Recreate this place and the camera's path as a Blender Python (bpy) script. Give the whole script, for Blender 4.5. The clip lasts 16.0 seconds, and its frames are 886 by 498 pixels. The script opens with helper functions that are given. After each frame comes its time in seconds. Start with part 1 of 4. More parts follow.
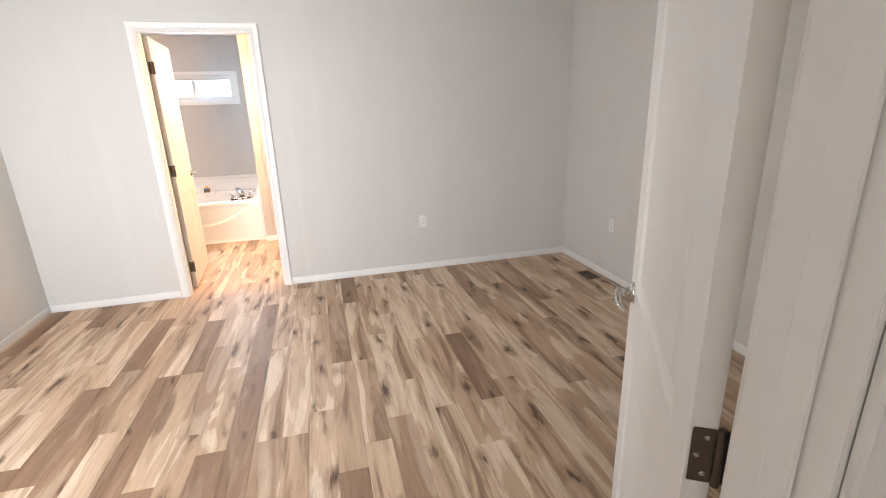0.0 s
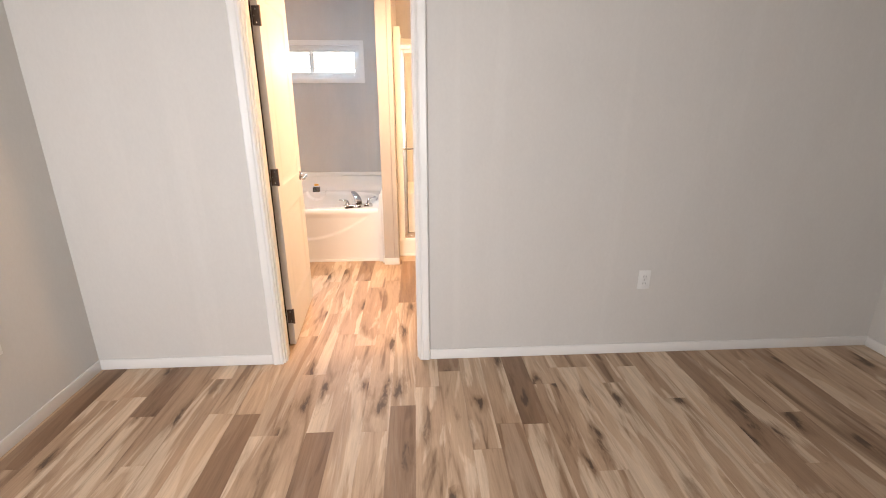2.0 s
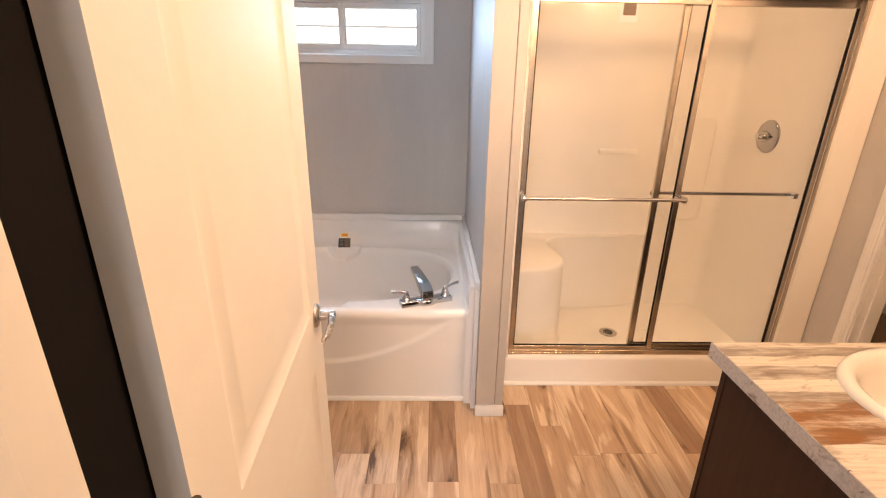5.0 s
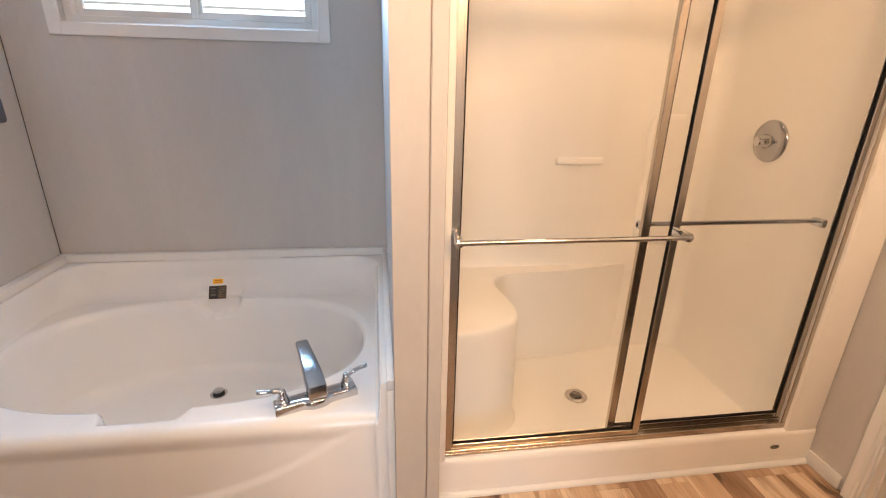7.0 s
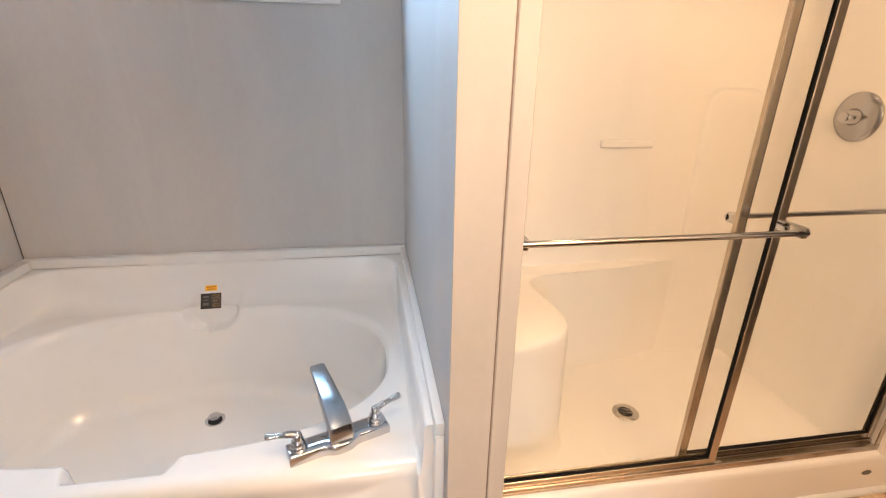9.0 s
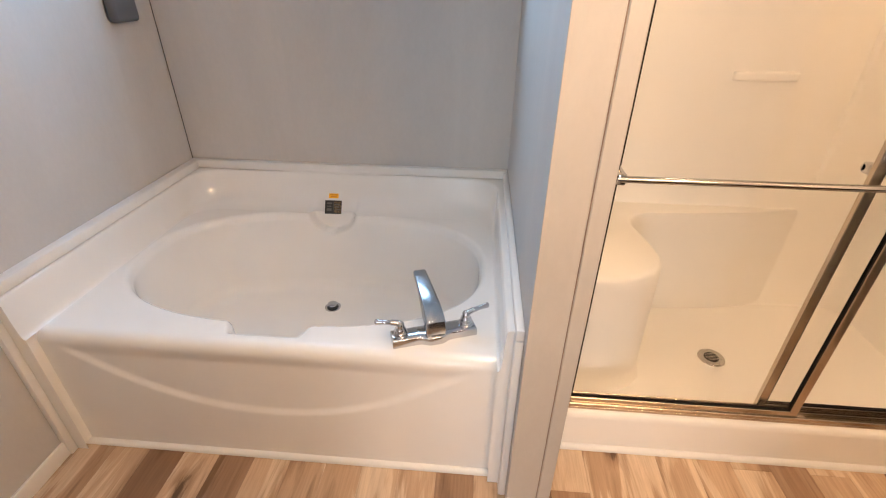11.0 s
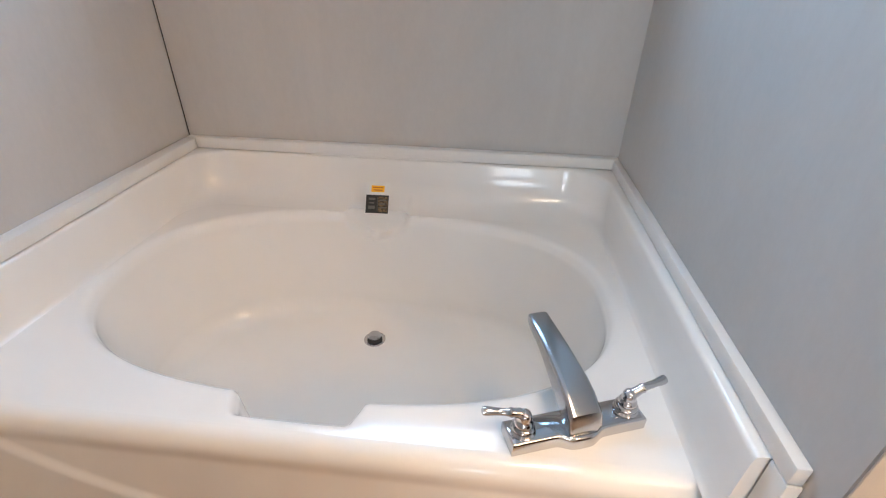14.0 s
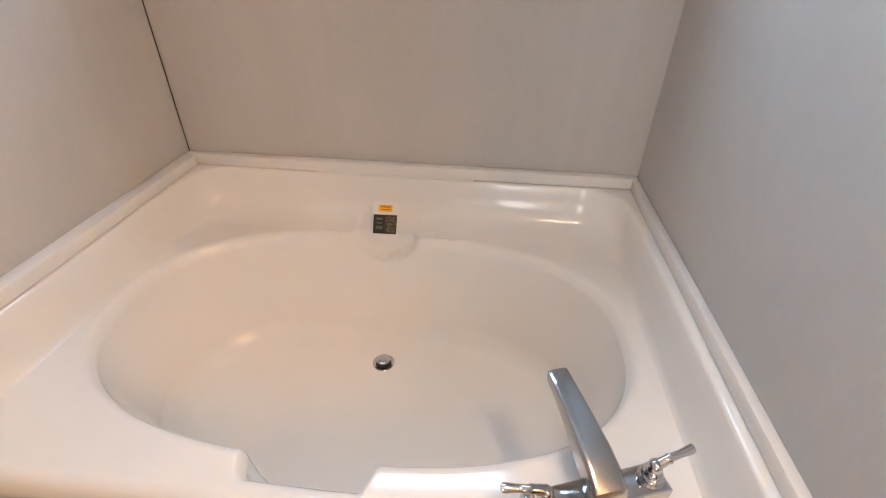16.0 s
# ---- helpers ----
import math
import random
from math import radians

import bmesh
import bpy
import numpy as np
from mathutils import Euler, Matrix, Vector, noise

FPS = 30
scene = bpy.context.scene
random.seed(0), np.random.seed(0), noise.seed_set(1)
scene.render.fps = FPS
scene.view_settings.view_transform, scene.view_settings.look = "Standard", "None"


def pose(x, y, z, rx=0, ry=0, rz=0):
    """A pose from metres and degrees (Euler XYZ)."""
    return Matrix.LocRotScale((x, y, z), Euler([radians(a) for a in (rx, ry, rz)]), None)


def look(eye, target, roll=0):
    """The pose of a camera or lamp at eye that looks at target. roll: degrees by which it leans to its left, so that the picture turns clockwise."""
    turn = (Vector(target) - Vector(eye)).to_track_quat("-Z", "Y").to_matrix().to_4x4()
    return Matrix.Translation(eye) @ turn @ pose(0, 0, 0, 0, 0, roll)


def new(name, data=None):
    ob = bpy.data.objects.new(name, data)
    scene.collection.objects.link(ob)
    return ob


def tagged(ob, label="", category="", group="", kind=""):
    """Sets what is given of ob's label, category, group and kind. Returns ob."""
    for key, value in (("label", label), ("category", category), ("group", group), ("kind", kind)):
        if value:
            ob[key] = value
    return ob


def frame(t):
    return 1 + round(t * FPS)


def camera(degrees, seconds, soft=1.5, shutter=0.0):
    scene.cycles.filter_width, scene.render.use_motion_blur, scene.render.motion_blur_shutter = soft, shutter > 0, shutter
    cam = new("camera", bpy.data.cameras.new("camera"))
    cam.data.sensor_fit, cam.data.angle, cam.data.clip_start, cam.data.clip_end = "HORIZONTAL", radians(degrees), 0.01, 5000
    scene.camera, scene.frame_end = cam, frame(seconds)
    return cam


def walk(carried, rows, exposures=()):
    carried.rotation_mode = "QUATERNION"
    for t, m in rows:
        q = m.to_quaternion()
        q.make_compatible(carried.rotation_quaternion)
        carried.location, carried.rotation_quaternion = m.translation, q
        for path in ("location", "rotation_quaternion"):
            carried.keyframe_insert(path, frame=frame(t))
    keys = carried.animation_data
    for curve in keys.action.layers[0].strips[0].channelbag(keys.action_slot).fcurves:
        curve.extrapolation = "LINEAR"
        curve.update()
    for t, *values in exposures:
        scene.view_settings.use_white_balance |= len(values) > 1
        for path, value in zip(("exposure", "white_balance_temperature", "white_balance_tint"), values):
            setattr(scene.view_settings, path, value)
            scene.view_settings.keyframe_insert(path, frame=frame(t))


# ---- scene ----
cam = camera(87.9, 16.0, soft=1.1)
PATH = [
    (0, (0.39, -4.105, 1.476), (0.869, -2.255, 0.888), -1.9),
    (0.5, (0.344, -3.678, 1.485), (0.789, -1.821, 0.891), -0.3),
    (1, (0.287, -3.228, 1.494), (0.636, -1.355, 0.884), 0.2),
    (1.5, (0.084, -2.796, 1.47), (0.273, -0.903, 0.854), 0.0),
    (2, (-0.017, -2.378, 1.451), (0.092, -0.481, 0.829), -0.1),
    (2.5, (-0.147, -1.986, 1.464), (-0.057, -0.092, 0.827), 0.4),
    (3, (-0.253, -1.566, 1.518), (-0.21, 0.327, 0.874), 0.2),
    (3.5, (-0.333, -1.169, 1.511), (-0.304, 0.725, 0.87), 0.1),
    (4, (-0.438, -0.824, 1.53), (-0.423, 1.062, 0.867), 0.2),
    (4.5, (-0.534, -0.459, 1.542), (-0.533, 1.418, 0.852), -0.1),
    (4.7, (-0.535, -0.348, 1.529), (-0.521, 1.532, 0.847), 0.3),
    (6.8, (-0.348, 0.556, 1.466), (-0.114, 2.423, 0.788), 1.1),
    (7, (-0.345, 0.583, 1.46), (-0.078, 2.445, 0.779), 1.3),
    (7.5, (-0.39, 0.725, 1.405), (-0.094, 2.579, 0.719), 1.1),
    (8, (-0.448, 0.847, 1.425), (-0.138, 2.696, 0.728), 1.0),
    (8.5, (-0.442, 0.874, 1.407), (-0.127, 2.72, 0.704), 1.2),
    (9, (-0.455, 0.89, 1.382), (-0.157, 2.734, 0.667), 0.9),
    (9.5, (-0.51, 0.909, 1.365), (-0.437, 2.733, 0.549), 0.3),
    (9.7, (-0.526, 0.916, 1.365), (-0.541, 2.709, 0.478), 0.2),
    (11.8, (-0.395, 0.718, 1.445), (-0.553, 2.42, 0.406), 0.4),
    (12, (-0.388, 0.718, 1.434), (-0.554, 2.411, 0.383), 0.3),
    (12.5, (-0.502, 0.754, 1.36), (-0.668, 2.445, 0.304), 0.3),
    (13, (-0.665, 0.92, 1.317), (-0.828, 2.61, 0.26), 0.5),
    (13.5, (-0.736, 1.071, 1.284), (-0.896, 2.763, 0.23), 0.9),
    (14, (-0.751, 1.279, 1.2), (-0.912, 2.979, 0.159), 1.2),
    (14.5, (-0.787, 1.359, 1.138), (-0.948, 3.057, 0.093), 1.3),
    (15, (-0.873, 1.438, 1.094), (-1.031, 3.116, 0.018), 1.5),
    (15.5, (-0.855, 1.445, 1.162), (-1.021, 3.102, 0.054), 1.1),
    (16, (-0.785, 1.399, 1.294), (-0.958, 3.046, 0.171), 0.8),
]
walk(cam, [(t, look(eye, target, roll)) for t, eye, target, roll in PATH],
     [(0.0, 0.1, 6800, 16), (0.5, -0.02, 7150, 19), (1.5, -0.18, 7250, 19), (3.0, -0.54, 7000, 19), (4.5, -0.88, 7150, 21), (7.0, -0.88, 6350, 15), (8.0, -0.99, 6400, 14), (9.0, -0.63, 6350, 12),
      (9.5, -0.7, 6450, 13), (12.0, -0.84, 6250, 12), (13.5, -0.78, 5950, 9), (14.5, -0.74, 6500, 13), (15.5, -0.76, 7050, 17), (16.0, -0.76, 7350, 18)])

# ---- light ----
world = bpy.data.worlds.new("daylight")
scene.world = world
world.use_nodes = True
wn = world.node_tree.nodes
sky = wn.new("ShaderNodeTexSky")
sky.sky_type, sky.sun_disc = "NISHITA", False
sky.sun_elevation, sky.sun_rotation = radians(25), radians(124)
world.node_tree.links.new(sky.outputs[0], wn["Background"].inputs[0])
wn["Background"].inputs[1].default_value = 0.15


def lamp(name, kind, m, energy, color, **more):
    data = bpy.data.lights.new(name, kind)
    data.energy, data.color = energy, color
    if "size" in more:
        data.shape, data.size, data.size_y = "RECTANGLE", more["size"][0], more["size"][1]
    if "spread" in more:
        data.spread = radians(more["spread"])
    if "radius" in more:
        data.shadow_soft_size = more["radius"]
    if "angle" in more:
        data.angle = radians(more["angle"])
    ob = new(name, data)
    ob.matrix_world = m
    return ob


SUN_DIR = (0.75, -0.5, 0.43)
lamp("sun", "SUN", look(SUN_DIR, (0, 0, 0)), 5.0, (1.0, 0.95, 0.88), angle=3)
# daylight entering through the bedroom window behind the door and the bathroom window
lamp("bedroom_window_light", "AREA", look((-1.0, -3.66, 1.35), (-0.5, 0, 0.85)), 74, (0.86, 0.94, 1.0), size=(1.2, 1.3), spread=146)
lamp("bath_window_light", "AREA", look((-1.08, 2.80, 1.81), (-0.95, 1.0, 1.60)), 28, (0.42, 0.70, 1.0), size=(0.93, 0.27), spread=150)
# unseen fill lamp at the far end of the hallway, added to brighten the entry
lamp("hallway_fill", "AREA", look((0.45, -5.9, 1.35), (0.9, 0, 1.0)), 8, (1.0, 0.97, 0.93), size=(1.2, 1.6))
VAN_X = (0.33, 0.62, 0.89)


# ---- materials ----
def mat(name, color=(0.8, 0.8, 0.8), rough=0.5, metal=0.0, **more):
    m = bpy.data.materials.new(name)
    m.use_nodes = True
    b = m.node_tree.nodes["Principled BSDF"]
    b.inputs["Base Color"].default_value = (*color, 1)
    b.inputs["Roughness"].default_value = rough
    b.inputs["Metallic"].default_value = metal
    for key, value in more.items():
        b.inputs[key.replace("_", " ")].default_value = value
    return m


def node(m, kind, **props):
    n = m.node_tree.nodes.new(kind)
    for key, value in props.items():
        if key in ("operation", "blend_type", "data_type", "voronoi_dimensions", "noise_dimensions", "feature", "interpolation"):
            if key == "operation":
                n.operation = value
            elif key == "blend_type":
                n.blend_type = value
            elif key == "data_type":
                n.data_type = value
            elif key == "noise_dimensions":
                n.noise_dimensions = value
            elif key == "feature":
                n.feature = value
    return n


def wire(m, a, b):
    m.node_tree.links.new(a, b)


def mapped(m, scale, source="Object", shift=None):
    """Texture coordinates stretched by scale; shift adds a per-object offset."""
    tc = node(m, "ShaderNodeTexCoord")
    mp = node(m, "ShaderNodeMapping")
    mp.inputs["Scale"].default_value = scale
    out = tc.outputs[source]
    if shift:
        info = node(m, "ShaderNodeObjectInfo")
        mul = node(m, "ShaderNodeMath", operation="MULTIPLY")
        mul.inputs[1].default_value = shift
        wire(m, info.outputs["Random"], mul.inputs[0])
        add = node(m, "ShaderNodeVectorMath", operation="ADD")
        wire(m, out, add.inputs[0])
        wire(m, mul.outputs[0], add.inputs[1])
        out = add.outputs[0]
    wire(m, out, mp.inputs["Vector"])
    return mp.outputs[0]


def noise_tex(m, vec, scale, detail=4, rough=0.55, distortion=0.0):
    n = node(m, "ShaderNodeTexNoise")
    n.inputs["Scale"].default_value = scale
    n.inputs["Detail"].default_value = detail
    n.inputs["Roughness"].default_value = rough
    n.inputs["Distortion"].default_value = distortion
    wire(m, vec, n.inputs["Vector"])
    return n.outputs["Fac"]


def ramp(m, fac, stops):
    r = node(m, "ShaderNodeValToRGB")
    e = r.color_ramp.elements
    e[0].position, e[1].position = stops[0][0], stops[-1][0]
    for p, c in stops[1:-1]:
        e.new(p)
    for el, (p, c) in zip(sorted(e, key=lambda q: q.position), stops):
        el.color = (*c, 1)
    wire(m, fac, r.inputs["Fac"])
    return r.outputs["Color"]


def mix(m, fac, a, b, blend="MIX"):
    x = node(m, "ShaderNodeMix", data_type="RGBA", blend_type=blend)
    for sock, v in ((x.inputs["Factor"], fac), (x.inputs[6], a), (x.inputs[7], b)):
        if isinstance(v, (int, float)):
            sock.default_value = v
        elif isinstance(v, tuple):
            sock.default_value = (*v, 1)
        else:
            wire(m, v, sock)
    return x.outputs[2]


def bump(m, height, strength, distance=0.01):
    bp = node(m, "ShaderNodeBump")
    bp.inputs["Strength"].default_value = strength
    bp.inputs["Distance"].default_value = distance
    wire(m, height, bp.inputs["Height"])
    wire(m, bp.outputs[0], m.node_tree.nodes["Principled BSDF"].inputs["Normal"])


def base(m, color):
    wire(m, color, m.node_tree.nodes["Principled BSDF"].inputs["Base Color"])


def rough_by(m, fac, lo, hi):
    r = node(m, "ShaderNodeMapRange")
    r.inputs["To Min"].default_value, r.inputs["To Max"].default_value = lo, hi
    wire(m, fac, r.inputs["Value"])
    wire(m, r.outputs[0], m.node_tree.nodes["Principled BSDF"].inputs["Roughness"])


def wallboard(name, light, dark):
    """Grey vinyl-faced wallboard: soft clouding and a few faint upright streaks."""
    m = mat(name, light, 0.55)
    cloud = noise_tex(m, mapped(m, (1.6, 1.6, 0.7)), 2.2, 5, 0.6, 0.6)
    streak = noise_tex(m, mapped(m, (5.0, 5.0, 0.22)), 1.6, 3, 0.5, 0.5)
    c = mix(m, ramp(m, cloud, [(0.36, (0, 0, 0)), (0.64, (1, 1, 1))]), dark, light)
    c = mix(m, ramp(m, streak, [(0.60, (0, 0, 0)), (0.72, (0.32, 0.32, 0.32))]), c, tuple(min(1.0, v * 1.07) for v in light))
    speck = noise_tex(m, mapped(m, (26, 26, 14)), 3.0, 4, 0.7)
    base(m, mix(m, 0.8, c, ramp(m, speck, [(0.3, (0.965, 0.965, 0.965)), (0.7, (1.015, 1.015, 1.015))]), "MULTIPLY"))
    bump(m, noise_tex(m, mapped(m, (60, 60, 30)), 6.0, 3), 0.06, 0.003)
    return m


M_WALL = wallboard("bedroom_wallboard", (0.625, 0.608, 0.58), (0.61, 0.593, 0.565))
M_BWALL = wallboard("bath_wallboard", (0.575, 0.557, 0.54), (0.54, 0.523, 0.507))


def painted(name, color, rough):
    m = mat(name, color, rough)
    n = noise_tex(m, mapped(m, (4, 4, 4)), 3.0, 4)
    base(m, mix(m, n, tuple(c * 0.93 for c in color), color))
    bump(m, noise_tex(m, mapped(m, (40, 40, 40)), 6.0, 3), 0.05, 0.003)
    return m


M_TRIM = painted("white_trim_paint", (0.82, 0.81, 0.79), 0.35)
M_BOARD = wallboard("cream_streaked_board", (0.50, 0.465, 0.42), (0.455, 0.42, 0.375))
M_DOOR = painted("white_door_paint", (0.80, 0.785, 0.755), 0.5)
M_CEIL = painted("ceiling_white", (0.80, 0.79, 0.77), 0.8)
M_PLASTIC = painted("white_plastic", (0.80, 0.80, 0.78), 0.35)


def acrylic(name, color, lo=0.11, hi=0.19):
    m = mat(name, color, 0.2)
    m.node_tree.nodes["Principled BSDF"].inputs["Coat Weight"].default_value = 0.15
    n = noise_tex(m, mapped(m, (3, 3, 3)), 2.5, 4)
    base(m, mix(m, n, tuple(c * 0.95 for c in color), color))
    rough_by(m, noise_tex(m, mapped(m, (7, 7, 7)), 3.0, 4), lo, hi)
    bump(m, noise_tex(m, mapped(m, (5, 5, 5)), 2.0, 2), 0.04, 0.01)
    return m


M_TUB = acrylic("white_tub_acrylic", (0.87, 0.86, 0.84))
M_SHOWER = acrylic("shower_fibreglass", (0.91, 0.885, 0.835), 0.30, 0.44)
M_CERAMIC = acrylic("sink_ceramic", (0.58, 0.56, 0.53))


def metal(name, color, rough, spread=0.06):
    m = mat(name, color, rough, 1.0)
    rough_by(m, noise_tex(m, mapped(m, (30, 30, 6)), 4.0, 3), rough, rough + spread)
    return m


M_CHROME = metal("polished_chrome", (0.57, 0.575, 0.59), 0.07)
M_SATIN = metal("satin_chrome", (0.46, 0.465, 0.48), 0.18)
M_FRAME = metal("brushed_shower_frame", (0.58, 0.52, 0.45), 0.20)
M_HINGE = metal("aged_hinge_metal", (0.13, 0.105, 0.09), 0.42)
M_NICKEL = metal("satin_nickel", (0.55, 0.53, 0.50), 0.24)
M_GAP = mat("shadow_gap", (0.03, 0.028, 0.026), 0.9)
# black of the shower glazing gaskets, also painted in for the shaded door gap
M_GASKET_SHADE = mat("black_gasket_and_gap_shade", (0.010, 0.009, 0.009), 0.8, Specular_IOR_Level=0.1)
M_DARKVENT = mat("brown_register_enamel", (0.13, 0.085, 0.055), 0.45)
M_CAULK = mat("white_caulk", (0.80, 0.79, 0.77), 0.5)
M_ORANGE = mat("orange_label", (0.98, 0.50, 0.01), 0.5)
M_BLACKLABEL = mat("black_label", (0.025, 0.022, 0.02), 0.4)
M_GOLD = mat("brown_gold_print", (0.12, 0.075, 0.035), 0.4)
base(M_GOLD, ramp(M_GOLD, noise_tex(M_GOLD, mapped(M_GOLD, (60, 60, 60)), 3.0, 4), [(0.40, (0.03, 0.02, 0.012)), (0.62, (0.22, 0.14, 0.06))]))
M_LABELBAR = mat("label_print", (0.13, 0.12, 0.10), 0.5)
M_ORBAR = mat("orange_label_print", (0.55, 0.17, 0.02), 0.5)
M_LABELWHITE = mat("label_paper", (0.8, 0.79, 0.76), 0.5)
M_RUBBER = mat("dark_opening", (0.02, 0.02, 0.02), 0.6)
M_GREYBOX = mat("slate_grey_plastic", (0.10, 0.11, 0.125), 0.4)


def glass(name, tint):
    """Thin clear pane: mostly straight through, with a mirror-like skin."""
    m = bpy.data.materials.new(name)
    m.use_nodes = True
    nt = m.node_tree
    nt.nodes.clear()
    out = nt.nodes.new("ShaderNodeOutputMaterial")
    tr = nt.nodes.new("ShaderNodeBsdfTransparent")
    tr.inputs[0].default_value = (*tint, 1)
    gl = nt.nodes.new("ShaderNodeBsdfGlossy")
    gl.inputs["Roughness"].default_value = 0.02
    lw = nt.nodes.new("ShaderNodeLayerWeight")
    lw.inputs[0].default_value = 0.5
    pw = nt.nodes.new("ShaderNodeMath")
    pw.operation, pw.inputs[1].default_value = "POWER", 4.0
    fr = nt.nodes.new("ShaderNodeMath")
    fr.operation, fr.inputs[1].default_value, fr.inputs[2].default_value = "MULTIPLY_ADD", 0.5, 0.018
    nt.links.new(lw.outputs["Facing"], pw.inputs[0])
    nt.links.new(pw.outputs[0], fr.inputs[0])
    mx = nt.nodes.new("ShaderNodeMixShader")
    nt.links.new(fr.outputs[0], mx.inputs[0])
    nt.links.new(tr.outputs[0], mx.inputs[1])
    nt.links.new(gl.outputs[0], mx.inputs[2])
    nt.links.new(mx.outputs[0], out.inputs[0])
    return m


M_GLASS = glass("clear_pane", (0.985, 0.985, 0.98))


def plank_material():
    """Printed vinyl plank: tone per plank, heartwood and pale sapwood flames, long grain, dark knots."""
    m = mat("oak_vinyl_plank", (0.400, 0.295, 0.202), 0.5, Specular_IOR_Level=0.35)
    info = node(m, "ShaderNodeObjectInfo")
    warp = noise_tex(m, mapped(m, (5, 1.8, 1), shift=91.0), 1.0, 2)
    flame = noise_tex(m, mapped(m, (5.2, 0.62, 1), shift=37.0), 1.3, 5, 0.5, 1.5)
    band = noise_tex(m, mapped(m, (11, 1.0, 1), shift=19.0), 1.2, 5, 0.6, 1.5)
    fine = noise_tex(m, mapped(m, (130, 5.0, 1), shift=53.0), 1.4, 4, 0.6, 0.3)
    tone = ramp(m, info.outputs["Random"], [(0.0, (0.235, 0.143, 0.088)), (0.12, (0.295, 0.186, 0.118)), (0.18, (0.415, 0.283, 0.187)), (0.55, (0.480, 0.341, 0.232)), (1.0, (0.540, 0.391, 0.270))])
    sap_amount = ramp(m, info.outputs["Random"], [(0.10, (0.12, 0.12, 0.12)), (0.24, (0.85, 0.85, 0.85))])
    sap = mix(m, 1.0, ramp(m, flame, [(0.52, (0, 0, 0)), (0.57, (1, 1, 1))]), sap_amount, "MULTIPLY")
    c = mix(m, sap, tone, (0.660, 0.530, 0.400))
    heart = ramp(m, flame, [(0.33, (0.8, 0.8, 0.8)), (0.41, (0, 0, 0))])
    c = mix(m, heart, c, (0.200, 0.122, 0.073))
    c = mix(m, 0.85, c, ramp(m, band, [(0.33, (0.600, 0.532, 0.460)), (0.42, (0.92, 0.90, 0.89)), (0.62, (1.12, 1.12, 1.12))]), "MULTIPLY")
    c = mix(m, 0.6, c, ramp(m, fine, [(0.3, (0.80, 0.77, 0.75)), (0.6, (1.05, 1.05, 1.05))]), "MULTIPLY")
    # knots: dark hearts in some cells, with a brown halo
    spread = node(m, "ShaderNodeVectorMath", operation="MULTIPLY_ADD")
    wire(m, warp, spread.inputs[0])
    spread.inputs[1].default_value = (1.1, 1.6, 0)
    wire(m, mapped(m, (7.0, 2.1, 1), shift=71.0), spread.inputs[2])
    cells = node(m, "ShaderNodeTexVoronoi")
    cells.voronoi_dimensions = "2D"
    cells.inputs["Scale"].default_value = 1.0
    wire(m, spread.outputs[0], cells.inputs["Vector"])
    pick = ramp(m, cells.outputs["Color"], [(0.54, (0, 0, 0)), (0.57, (1, 1, 1))])
    frayed = node(m, "ShaderNodeMath", operation="MULTIPLY_ADD")
    wire(m, noise_tex(m, mapped(m, (30, 7, 1), shift=29.0), 1.3, 4, 0.65, 0.8), frayed.inputs[0])
    frayed.inputs[1].default_value = 0.5
    wire(m, cells.outputs["Distance"], frayed.inputs[2])
    halo = mix(m, 1.0, ramp(m, frayed.outputs[0], [(0.36, (0.8, 0.8, 0.8)), (0.56, (0, 0, 0))]), pick, "MULTIPLY")
    core = mix(m, 1.0, ramp(m, frayed.outputs[0], [(0.30, (0.92, 0.92, 0.92)), (0.39, (0, 0, 0))]), pick, "MULTIPLY")
    c = mix(m, halo, c, (0.250, 0.153, 0.092))
    c = mix(m, core, c, (0.095, 0.057, 0.036))
    base(m, c)
    rough_by(m, fine, 0.42, 0.56)
    bump(m, fine, 0.06, 0.0015)
    return m


M_PLANK = plank_material()
M_SUBFLOOR = mat("floor_joint_brown", (0.26, 0.18, 0.13), 0.7)


